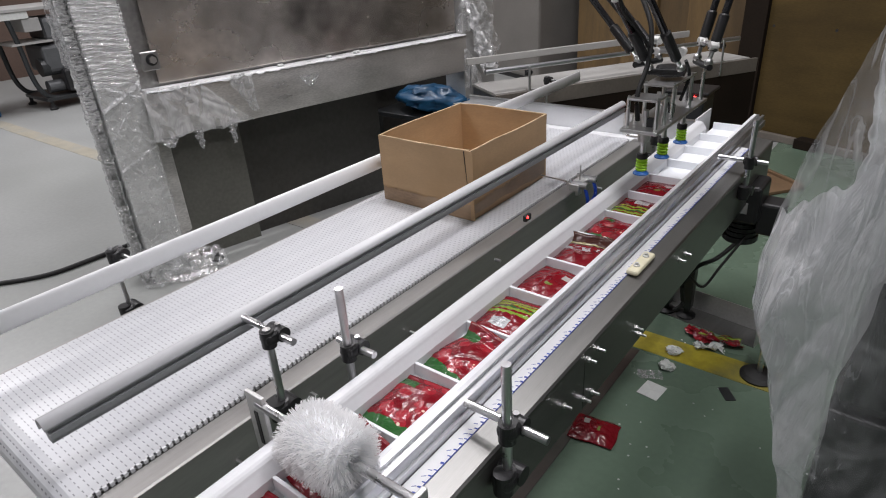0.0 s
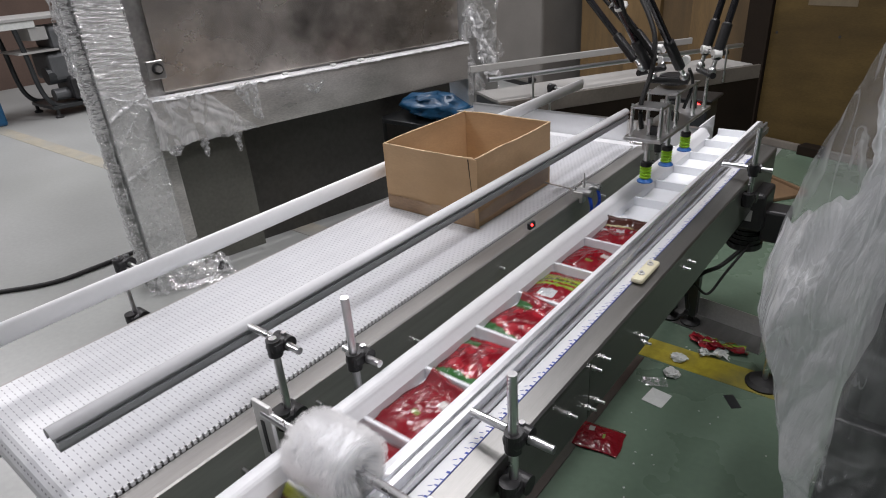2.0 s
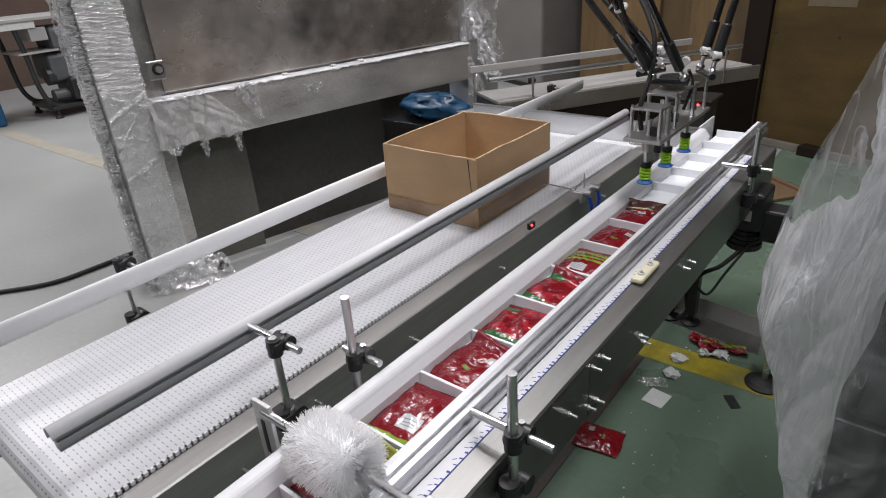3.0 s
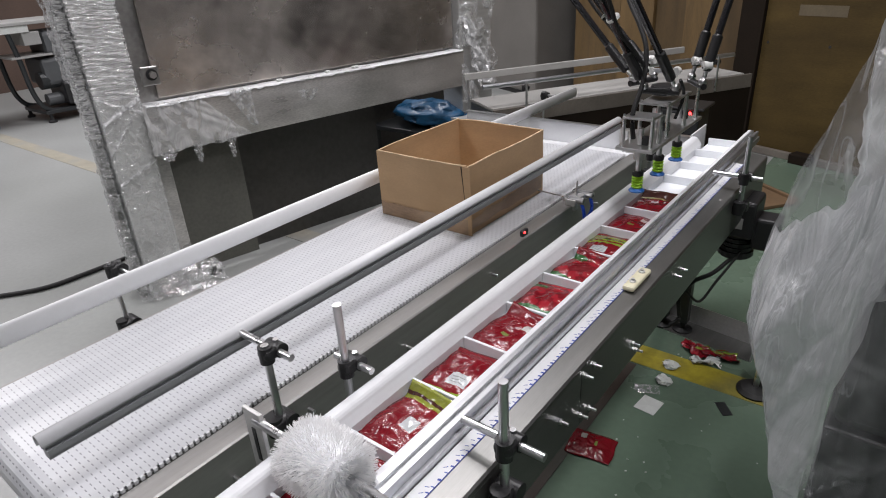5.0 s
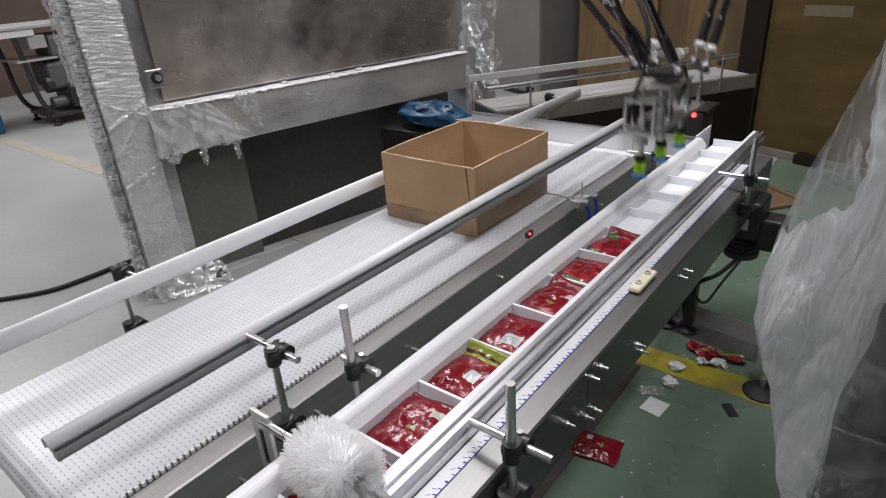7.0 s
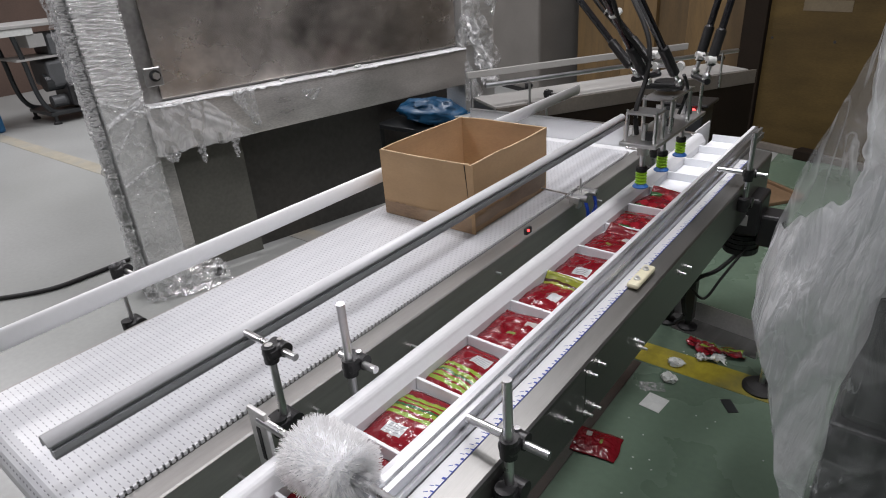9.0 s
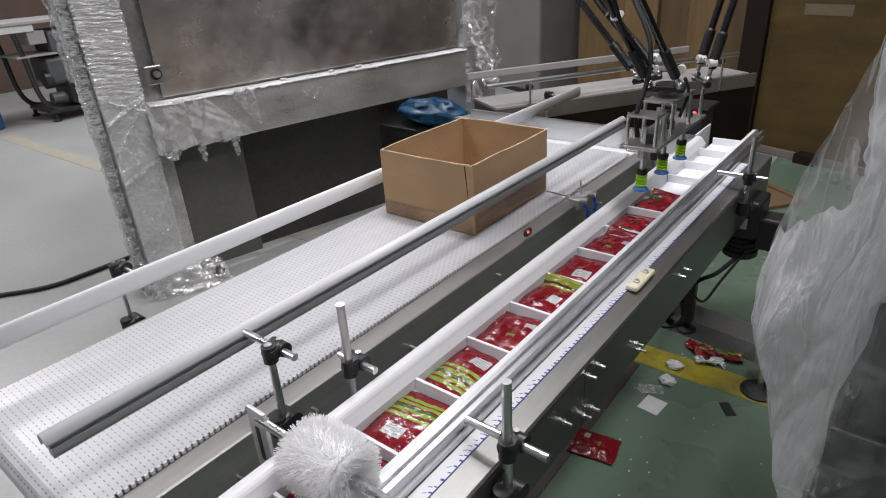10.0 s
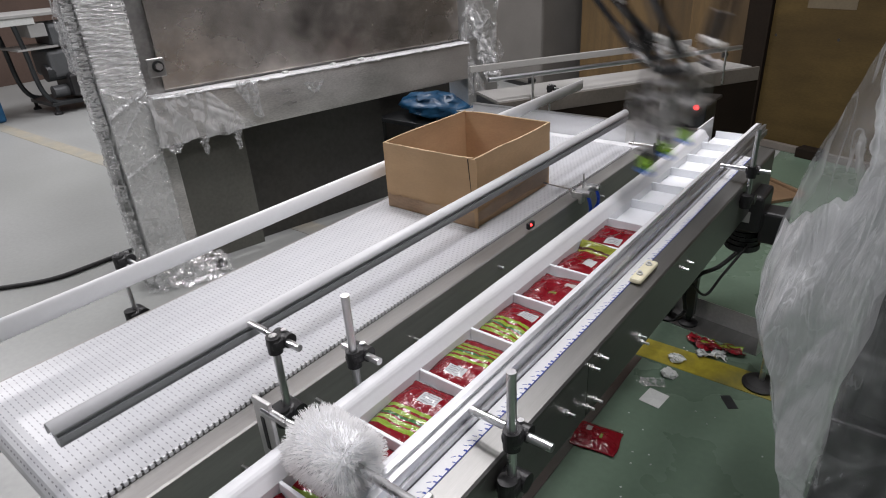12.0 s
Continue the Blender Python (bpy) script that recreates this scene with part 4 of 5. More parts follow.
# ---- brush ----
def rotary_brush():
    bx, by, bz = -0.580, 0.402, 0.840
    br = thing("rotary_brush", pose(bx, by, bz - 0.075), "white nylon roller brush on a steel shaft", "brush")
    part("shaft", rod((-0.17, 0, 0.075), (0.19, 0, 0.075), 0.0075), CHROME, br)
    # bristles stand on a rounded white body, ends included
    prof = [(0.010, -0.052), (0.032, -0.056), (0.043, -0.052), (0.046, -0.042), (0.046, 0.042), (0.043, 0.052), (0.032, 0.056), (0.010, 0.052)]
    cb = lathe(prof, 40)
    bmesh.ops.rotate(cb, verts=cb.verts, cent=(0, 0, 0), matrix=Matrix.Rotation(radians(90), 3, "Y"))
    core = part("core", cb, CORE_WHITE, br, m=pose(0, 0, 0.075), smooth=True)
    verts, faces = [], []
    rr = random.Random(3)
    ax = Vector((1, 0, 0))
    for i in range(6000):
        k = rr.choices((0, 1, 2, 3, 4, 5, 6), (4, 4, 6, 30, 6, 4, 4))[0]
        (r0, x0), (r1, x1) = prof[k], prof[k + 1]
        f = rr.random()
        r, x = r0 + (r1 - r0) * f, x0 + (x1 - x0) * f
        a = rr.uniform(0, 2 * math.pi)
        c, s = math.cos(a), math.sin(a)
        out = Vector((r0 - r1, (x1 - x0) * c, (x1 - x0) * s)).normalized()
        tuft = noise.noise(Vector((x * 90, c * 4, s * 4)))
        tang = Vector((0, -s, c))
        lean = ax * (0.32 * x / 0.06 + rr.uniform(-0.25, 0.25)) + tang * (rr.uniform(-0.3, 0.3) + 0.35 * tuft)
        if abs(x) > 0.050:
            out = (out + Vector((0, c, s)) * 0.9).normalized()
        p = Vector((x * 0.96, r * 0.96 * c, r * 0.96 * s))
        q = p + (out + lean).normalized() * (0.016 + rr.uniform(-0.006, 0.003) + 0.003 * tuft)
        w = 0.00042
        k = len(verts)
        for o in (p, q):
            verts += [o + ax * w, o - ax * w * 0.5 + tang * w, o - ax * w * 0.5 - tang * w]
        faces += [(k, k + 1, k + 4, k + 3), (k + 1, k + 2, k + 5, k + 4), (k + 2, k, k + 3, k + 5), (k + 3, k + 4, k + 5)]
    me = bpy.data.meshes.new("bristles")
    me.from_pydata(verts, [], faces)
    me.materials.append(BRISTLE)
    part("bristles", me, BRISTLE, core, "dense white nylon bristles")
    arm = part("bearing_arm", box((-0.172, 0, 0.02), (0.046, 0.008, 0.15), 0.002), STEEL, br)
    # No opening is cut; a black strip gives the slot its shade.
    part("slot", box((-0.172, -0.0045, 0.025), (0.009, 0.002, 0.07)), BLACK, arm, "black strip for the shaded slot")
    part("bearing_arm", box((0.175, 0, 0.02), (0.010, 0.036, 0.14), 0.003), STEEL, br)
    return core


# ---- delta robot ----
BASE = Vector((-0.881, 1.746, 2.045))
PHI, RB, LA, LB, RP = radians(157.6), 0.232, 0.375, 0.993, 0.088
GAP = 0.042
HEAD = [
    (0.00, -0.602, 1.807, 1.149), (0.20, -0.602, 1.807, 1.149), (0.30, -0.601, 1.806, 1.105), (0.42, -0.602, 1.807, 1.057), (0.58, -0.602, 1.807, 1.057),
    (0.70, -0.599, 1.807, 1.089), (0.80, -0.600, 1.807, 1.162), (0.90, -0.727, 1.783, 1.227), (1.00, -0.986, 1.734, 1.232), (1.10, -1.069, 1.722, 1.230),
    (1.20, -1.122, 1.715, 1.173), (1.30, -1.131, 1.714, 1.106), (1.40, -1.134, 1.713, 1.053), (1.50, -1.134, 1.713, 1.039), (1.60, -1.134, 1.712, 1.069),
    (1.70, -1.029, 1.726, 1.215), (1.80, -0.688, 1.791, 1.219), (1.90, -0.607, 1.806, 1.179), (2.00, -0.602, 1.807, 1.149), (5.30, -0.602, 1.807, 1.144),
    (5.40, -0.601, 1.806, 1.105), (5.48, -0.602, 1.807, 1.057), (5.62, -0.602, 1.807, 1.057), (5.70, -0.601, 1.806, 1.091), (5.80, -0.601, 1.807, 1.149),
    (5.90, -0.635, 1.801, 1.185), (6.00, -0.843, 1.760, 1.227), (6.10, -1.033, 1.725, 1.248), (6.20, -1.191, 1.712, 1.263), (6.30, -1.227, 1.712, 1.194),
    (6.40, -1.238, 1.712, 1.119), (6.50, -1.234, 1.712, 1.069), (6.60, -1.242, 1.712, 1.046), (6.70, -1.225, 1.712, 1.061), (6.80, -1.158, 1.712, 1.254),
    (6.90, -0.903, 1.749, 1.255), (7.00, -0.612, 1.804, 1.193), (7.10, -0.602, 1.807, 1.149), (10.20, -0.602, 1.807, 1.149), (10.30, -0.602, 1.806, 1.121),
    (10.40, -0.602, 1.807, 1.057), (10.55, -0.602, 1.807, 1.057), (10.60, -0.600, 1.806, 1.071), (10.70, -0.595, 1.807, 1.109), (10.80, -0.644, 1.799, 1.185),
    (10.90, -0.772, 1.774, 1.235), (11.00, -1.037, 1.725, 1.245), (11.10, -1.265, 1.712, 1.255), (11.20, -1.348, 1.712, 1.249), (11.35, -1.339, 1.712, 1.124),
    (11.50, -1.345, 1.712, 1.047), (11.60, -1.345, 1.712, 1.041), (11.70, -1.357, 1.712, 1.112), (11.80, -1.141, 1.712, 1.244), (11.90, -0.854, 1.758, 1.246),
    (12.00, -0.602, 1.807, 1.180),
]
CUP = 0.284
CUP_Y = (-0.165, 0.0, 0.165)


def arm_axes(k):
    a = PHI + k * 2 * math.pi / 3
    return Vector((math.cos(a), math.sin(a), 0)), Vector((-math.sin(a), math.cos(a), 0))


def arm_joints(p, k):
    """Shoulder, elbow and platform joint of arm k for a platform centre p."""
    d, n = arm_axes(k)
    s, q = BASE + d * RB, Vector(p) + d * RP
    w = q - s
    x, z, y = w.dot(d), w.z, w.dot(n)
    l2, dist = LB ** 2 - y * y, math.hypot(x, z)
    c = max(-1.0, min(1.0, (LA ** 2 + dist ** 2 - l2) / (2 * LA * dist)))
    t = math.atan2(z, x) + math.acos(c)
    return s, s + d * (LA * math.cos(t)) + Vector((0, 0, LA * math.sin(t))), q


def aim(p, q, n):
    """Pose at p with z towards q and x near n."""
    z = (q - p).normalized()
    x = (n - z * n.dot(z)).normalized()
    y = z.cross(x)
    m = Matrix((x, y, z)).transposed().to_4x4()
    return Matrix.Translation(p) @ m


def delta_robot():
    rb = thing("delta_robot", pose(*BASE), "black delta picking robot hanging over the conveyors", "robot")
    part("base_housing", lathe([(0.20, 0.02), (0.23, 0.05), (0.23, 0.16), (0.19, 0.20), (0.10, 0.21)], 32), GREYPAINT, rb, smooth=False)
    part("mounting_post", rod((0, 0, 0.205), (0, 0, CEIL - BASE.z - 0.002), 0.07), GREYPAINT, rb)
    # picking head: lower plate with posts, cups and fittings below the joint ring
    lp = bmesh.new()
    box((0, 0, -0.150), (0.105, 0.43, 0.010), 0.0015, lp)
    head = part("picking_head", lp, ALU_PLATE, rb, "machined aluminium gripper plate")
    ring = lathe([(0.02, -0.040), (0.040, -0.036), (0.044, -0.024), (0.040, -0.012), (0.02, -0.010)], 24)
    for k in range(3):
        d, n = arm_axes(k)
        c = d * RP
        rod(c - n * (GAP + 0.012) + Vector((0, 0, -0.012)), c + n * (GAP + 0.012) + Vector((0, 0, -0.012)), 0.009, ring, 10)
    part("joint_ring", ring, BLACK, head)
    part("upper_plate", box((0, 0.01, -0.050), (0.085, 0.20, 0.006), 0.0012), ALU_PLATE, head)
    part("end_plate", box((0, -0.165, -0.066), (0.085, 0.075, 0.006), 0.001), ALU_PLATE, head)
    for x in (-0.040, 0.040):
        for y, zt in ((-0.195, -0.069), (-0.135, -0.069), (-0.075, -0.0545), (0.075, -0.0545), (0.185, -0.06)):
            part("post", rod((x, y, -0.145), (x, y, zt), 0.0055, None, 12), POST_ALU, head)
            part("post_screw", rod((x, y, zt), (x, y, zt + 0.012), 0.0035, None, 8), CHROME, head)
    for k in range(3):
        d, n = arm_axes(k)
        for s in (-1, 1):
            c = d * RP + n * (GAP * s)
            part("ball_joint", lathe([(0.004, -0.012), (0.010, -0.007), (0.0125, 0), (0.010, 0.007), (0.004, 0.012)], 14, None, c), CHROME, head, smooth=True)
        part("cross_spring", rod(d * (RP + 0.006) - n * GAP + Vector((0, 0, 0.045)), d * (RP + 0.006) + n * GAP + Vector((0, 0, 0.045)), 0.006, None, 10), CHROME, head)
        for s in (-1, 1):
            c = d * (RP + 0.008) + n * (GAP * s) + Vector((0, 0, 0.045))
            clip = rod(c - d * 0.011, c + d * 0.011, 0.012, None, 16)
            rod(c - d * 0.007 - n * s * 0.018, c + d * 0.007 - n * s * 0.018, 0.009, clip, 12)
            part("spring_clip", clip, WHITE_CLIP, head, "white plastic spring clip")
    for y in CUP_Y:
        part("vacuum_stem", rod((0, y, -CUP + 0.055), (0, y, -0.100), 0.008, None, 14), CHROME, head)
        part("stem_guide", lathe([(0.016, -0.188), (0.017, -0.157), (0.013, -0.155)], 16, None, (0, y, 0)), STEEL, head)
        part("stem_fitting", box((0.014, y, -0.135), (0.018, 0.014, 0.03), 0.002), BLACK, head)
        part("cup_collar", lathe([(0.013, -CUP + 0.046), (0.016, -CUP + 0.048), (0.016, -CUP + 0.060), (0.012, -CUP + 0.062)], 18, None, (0, y, 0)), BLACK, head)
        prof = []
        for i in range(4):
            z = -CUP + 0.010 + 0.009 * i
            prof += [(0.0125, z), (0.0165, z + 0.0035), (0.0165, z + 0.0055), (0.0125, z + 0.009)]
        part("suction_cup", lathe(prof, 20, None, (0, y, 0)), LIME, head, "lime bellows suction cup", smooth=False)
        part("cup_lip", lathe([(0.022, -CUP), (0.0225, -CUP + 0.003), (0.014, -CUP + 0.010)], 20, None, (0, y, 0)), BLUE_LIP, head, "blue suction lip")
    part("air_hose", hose([(-0.02, -0.17, -0.13), (-0.025, -0.175, -0.06), (-0.02, -0.13, 0.02), (-0.03, -0.10, 0.10), (-0.07, -0.06, 0.16), (-0.13, 0.0, 0.22), (-0.19, 0.04, 0.33)], 0.007), RUBBER, head, "black air hose")
    part("air_hose", hose([(0.02, 0.05, -0.12), (0.035, 0.06, -0.05), (0.03, 0.03, 0.0)], 0.005), RUBBER, head, "black air hose")
    arms = []
    for k in range(3):
        d, n = arm_axes(k)
        up = part("upper_arm", rod((0, 0, 0), (0, 0, LA), 0.026, None, 16, 0.02), CARBON, rb, "tapered black upper arm")
        pair = []
        for s in (-1, 1):
            f = part("forearm", rod((0, 0, 0.10), (0, 0, LB - 0.03), 0.0098, None, 14), CARBON, rb, "black carbon tube")
            part("rod_end", rod((0, 0, 0.012), (0, 0, 0.05), 0.006, None, 12), CHROME, f)
            part("sleeve", lathe([(0.009, 0.03), (0.0140, 0.036), (0.0140, 0.125), (0.0099, 0.13)], 16), BLACK, f)
            if s < 0 and k != 2:
                pts = [(0.016 + 0.006 * math.sin(i * 2.1 + k), 0.012 * math.cos(i * 1.3), 0.04 + 0.085 * i) for i in range(11)]
                part("air_line", hose(pts, 0.006), RUBBER, f, "black air line tied to the arm")
                for z in (0.24,):
                    part("cable_tie", rod((0.006, 0, z), (0.006, 0, z + 0.004), 0.018, None, 14), WHITE_CLIP, f)
            pair.append((s, f))
        arms.append((k, up, pair))
    return rb, head, arms


# ---- run ----
def key_robot(rb, head, arms):
    inv = Matrix.Translation(-BASE)
    walk(head, [(t, inv @ pose(x, y, z)) for t, x, y, z in HEAD])
    for k, up, pair in arms:
        d, n = arm_axes(k)
        js = [(t, *arm_joints((x, y, z), k)) for t, x, y, z in HEAD]
        walk(up, [(t, inv @ aim(s, e, n)) for t, s, e, q in js])
        for sgn, f in pair:
            walk(f, [(t, inv @ aim(q + n * GAP * sgn, e + n * GAP * sgn, n)) for t, s, e, q in js])


def head_at(t):
    for a, b in zip(HEAD, HEAD[1:]):
        if a[0] <= t <= b[0]:
            f = (t - a[0]) / (b[0] - a[0])
            return Vector(a[1:]).lerp(Vector(b[1:]), f)
    return Vector(HEAD[-1][1:])


PICKS = [(1, 0.50, 1.50, (5, 6, 7), 0.0), (4, 5.55, 6.60, (2, 3, 4), 0.0), (7, 10.48, 11.55, (-1, 0, 1), 0.0)]


def key_pouches(made):
    rows = index_rows()
    for i, ob in made.items():
        turn = POUCH_KINDS[i][1]
        pick = next((p for p in PICKS if i in p[3]), None)
        path = []
        for t, k in rows:
            if pick and t > pick[1]:
                break
            path.append((t, pose(-0.603, Y_POCKET + PITCH * (i + k), TZ + 0.001, 0, 0, turn)))
        if pick:
            steps, t0, t1, who, lift = pick
            j = sorted(who).index(i)
            start = Vector((-0.603, Y_POCKET + PITCH * (i + steps), TZ + 0.001))
            ref = head_at(t0)
            path.append((t0, pose(*start, 0, 0, turn)))
            side = Vector((0, j - 1, 0))
            for t, x, y, z in HEAD:
                if t0 < t <= t1:
                    close = min(1.0, max(0.0, (t - t0 - 0.1) / 0.4))
                    w = Vector((x, y, z)) - ref + start - side * 0.015 * close
                    path.append((t, pose(*w, 0, 0, turn)))
            end = head_at(t1) - ref + start - side * 0.015
            rest = Vector((min(max(end.x, -1.385), -1.138), 1.69 + (j - 1) * 0.150, BZ + 0.009 + 0.003 * j))
            path.append((t1 + 0.02, pose(*end, 0, 0, turn)))
            path.append((t1 + 0.17, pose(*rest, 0, 0, turn)))
            path.append((12.0, pose(*rest, 0, 0, turn)))
        walk(ob, path)


def key_flights(flights):
    rows = index_rows()
    for ob, s in flights:
        walk(ob, [(t, flight_pose(s + PITCH * k)) for t, k in rows])


def key_brush(core):
    """The brush turns while the belt indexes."""
    walk(core, [(t, pose(0, 0, 0.075, 240 * k)) for t, k in index_rows()])


# ---- wrapped machine ----
def wrapped_machine():
    mc = thing("wrapped_machine", pose(-2.85, 1.40, 0, 0, 0, -12.5), "large stainless machine frame partly wrapped in film", "machine")
    # local axes: y along the front, x out of it
    part("column", span(-0.14, 0.0, -0.222, -0.04, 0.0, 2.4, 0.006), COLUMN, mc)
    part("side_post", span(-0.17, -0.05, -0.262, -0.238, 0.0, 2.4, 0.004), SIDE, mc)
    part("column", span(-0.20, 0.0, 1.93, 2.20, 0.0, 2.4, 0.006), STEEL, mc)
    part("beam", span(-0.12, 0.03, -0.04, 1.93, 0.73, 0.95, 0.006), BEAM, mc)
    part("panel", span(-0.06, -0.04, 0.055, 1.90, 0.972, 2.4, 0.004), PANEL, mc)
    part("panel_frame", span(-0.10, -0.065, -0.04, 1.93, 0.951, 2.4), PANEL_FRAME, mc)
    part("lower_panel", span(-0.10, -0.08, 0.02, 0.40, 0.04, 0.729), LOWER, mc)
    part("panel_edge", span(-0.075, -0.06, -0.035, 0.035, 0.04, 0.729, 0.003), BEAM, mc)

    def lying(u, v):
        y = -0.03 + 1.95 * u
        lump = noise.noise(Vector((y * 14, v * 3, 2.0))) + 0.6 * noise.noise(Vector((y * 40, v * 6, 5.0)))
        hang = max(0.0, v - 0.8) / 0.2
        low = 0.006 + 0.012 * abs(noise.noise(Vector((y * 7, 1.0, 8.0)))) + 0.008 * noise.noise(Vector((y * 33, 2.0, 1.0)))
        return (-0.062 + 0.098 * min(1.0, v / 0.8) + 0.002 * hang, y, 0.957 + 0.0025 * lump * (1 - hang) - low * hang)

    part("beam_film", sheet_mesh(lying, 240, 14), LIT_FILM, mc, "film lying on the beam, whitened as its lit top", smooth=True)
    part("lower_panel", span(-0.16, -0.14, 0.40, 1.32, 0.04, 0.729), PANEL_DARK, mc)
    # Added unseen sheet; its dark colour stands in for the shaded interior.
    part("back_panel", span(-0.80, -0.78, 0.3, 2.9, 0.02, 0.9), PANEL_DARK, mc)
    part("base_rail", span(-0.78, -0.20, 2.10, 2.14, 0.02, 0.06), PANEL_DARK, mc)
    part("hinge_ear", box((0.006, 0.030, 1.085), (0.016, 0.080, 0.085), 0.007, segs=3), PANEL_FRAME, mc)
    part("washer", rod((0.015, 0.036, 1.09), (0.018, 0.036, 1.09), 0.026, None, 20), BLACK, mc)
    part("bolt", rod((0.018, 0.038, 1.09), (0.034, 0.038, 1.09), 0.017, None, 6), CHROME, mc)
    part("caster", lathe([(0.03, 0.0), (0.035, 0.012), (0.012, 0.03), (0.012, 0.06)], 14, None, (-0.05, 0.12, 0.0)), BLACK, mc)
    for i, y in enumerate((0.66, 0.95, 1.12, 1.14)):
        part("foam_chip", box((0.0, y, 0.964), (0.02, 0.03, 0.012), 0.003, None, 20 * i), PAPER, mc)

    def bubble(u, v):
        c = crumple((u * 3, v * 5, 4.0), 1.5, 0.02, 3.0)
        return (-0.22 + 0.20 * u + c.x, -0.272 - 0.022 * math.sin(u * 3.1) + c.y, 1.10 + 0.42 * v + c.z)

    part("wrap", sheet_mesh(bubble, 18, 30), LOOSE, mc, "loose pocket of clear film", smooth=True)

    # film wound round the side post, the upper column and, taut, its lower part
    def wound(u, v, cx, cy, hw, hd, z0, z1, amp, fold):
        a = u * 4
        side, f = int(a) % 4, a - int(a)
        pts = [(hw, -hd), (hw, hd), (-hw, hd), (-hw, -hd)]
        p, q = pts[side], pts[(side + 1) % 4]
        x, y = p[0] + (q[0] - p[0]) * f, p[1] + (q[1] - p[1]) * f
        z = z0 + (z1 - z0) * v
        zz = z + 0.3 * y + 0.1 * x
        ridge = abs(noise.noise(Vector((x * 9, y * 9, zz * fold)))) + 0.6 * abs(noise.noise(Vector((x * 16 + 5, y * 16, zz * fold * 2))))
        o = crumple((x * 4, y * 4, z * 5), 1.5, amp * 0.12, 8.0)
        n = Vector((x / hw, y / hd, 0)).normalized() * amp * (ridge - 0.25)
        return (cx + x + n.x + o.x, cy + y + n.y + o.y, z)

    part("wrap", sheet_mesh(lambda u, v: wound(u, v, -0.11, -0.251, 0.066, 0.020, 0.84, 1.5, 0.012, 66), 48, 260), WRAP, mc, "crinkled clear stretch film", smooth=True)
    part("wrap", sheet_mesh(lambda u, v: wound(u, v, -0.11, -0.251, 0.064, 0.018, 0.02, 0.86, 0.017, 38), 48, 260), POST_WRAP, mc, "crinkled clear stretch film", smooth=True)
    part("wrap", sheet_mesh(lambda u, v: wound(u, v, -0.07, -0.131, 0.074, 0.096, 1.0, 1.5, 0.012, 70), 48, 180), THIN_WRAP, mc, "crinkled clear stretch film", smooth=True)
    part("wrap", sheet_mesh(lambda u, v: wound(u, v, -0.07, -0.131, 0.074, 0.094, 0.02, 1.0, 0.008, 16), 60, 160), CLEAR_WRAP, mc, "taut clear film with small drawn sparkles", smooth=True)
    for k, (za, zb, w) in enumerate(((0.62, 0.70, 0.012), (0.90, 1.0, 0.02), (1.02, 0.93, 0.015), (0.76, 0.98, 0.008))):
        def seam(u, v, za=za, zb=zb, w=w, k=k):
            c = crumple((u * 5, v * 2, k), 1.5, 0.008, k + 3.0)
            return (0.010 + abs(c.x), -0.222 + 0.182 * u, za + (zb - za) * u + w * (v - 0.5) + c.z)
        part("wrap", sheet_mesh(seam, 24, 4), CLOUDY, mc, "folded edge of clear film", smooth=True)

    def over(u, v):
        y = -0.05 + (0.26 + 0.24 * v) * u
        drop = v * (0.236 + 0.006 * math.sin(u * 13) + 0.004 * math.sin(u * 31))
        r = abs(noise.noise(Vector((u * 5 - v * 2.5, v * 1.2, 1.0)))) + 0.5 * abs(noise.noise(Vector((u * 9 + v * 6, v * 3, 4.0))))
        c = crumple((u * 6, v * 6, 1.0), 1.4, 0.004, 5.0)
        return (0.033 + 0.014 * r + c.x * 0.5, y + c.y, 0.964 - drop + c.z)

    part("wrap", sheet_mesh(over, 44, 34), VEIL, mc, "loose torn film hanging from the beam", smooth=True)
    for k, (y0, w, ln) in enumerate(((0.16, 0.05, 0.09), (0.33, 0.05, 0.10), (0.02, 0.10, 0.05), (0.80, 0.14, 0.06))):
        def shred(u, v, y0=y0, w=w, ln=ln, k=k):
            zz = 0.735 if k != 3 else 0.90
            c = crumple((u * 3, v * 5, k), 1.5, 0.014, k)
            return (0.037 + c.x, y0 + w * (u - 0.5) * (1 - 0.75 * v) + c.y, zz - ln * v + c.z * 0.5)
        part("wrap", sheet_mesh(shred, 8, 12), LOOSE, mc, "torn shred of clear film", smooth=True)

    def far_wrap(u, v):
        c = crumple((u * 3, v * 6, 2.0), 1.5, 0.03, 9.0)
        y = 1.90 + 0.30 * u
        return (0.02 + 0.06 * math.sin(u * 6 + v * 7) * 0.5 + c.x, y + c.y, 0.62 + 0.62 * v + c.z)

    part("wrap", sheet_mesh(far_wrap, 22, 34), LOOSE, mc, "bunched clear film on the column", smooth=True)

    def strand(u, v):
        c = crumple((u * 3, v * 7, 5.0), 1.6, 0.035, 6.0)
        w = 0.05 + 0.10 * v
        return (0.06 + 0.02 * math.cos(u * 7) + c.x, 1.93 + 0.16 * v + w * (u - 0.5) + c.y, 1.14 - 0.42 * v + c.z)

    part("wrap", sheet_mesh(strand, 18, 34), CLOUDY, mc, "twisted hank of clear film", smooth=True)

    def flap(u, v):
        c = crumple((u * 4, v * 4, 8.0), 1.5, 0.012, 1.0)
        return (0.037 + abs(c.x), 0.36 + (0.14 * u - 0.02) * (1 - 0.8 * v) + 0.10 * v + c.y, 0.962 - 0.19 * v + c.z)

    part("wrap", sheet_mesh(flap, 16, 20), LOOSE, mc, "torn shred of clear film", smooth=True)

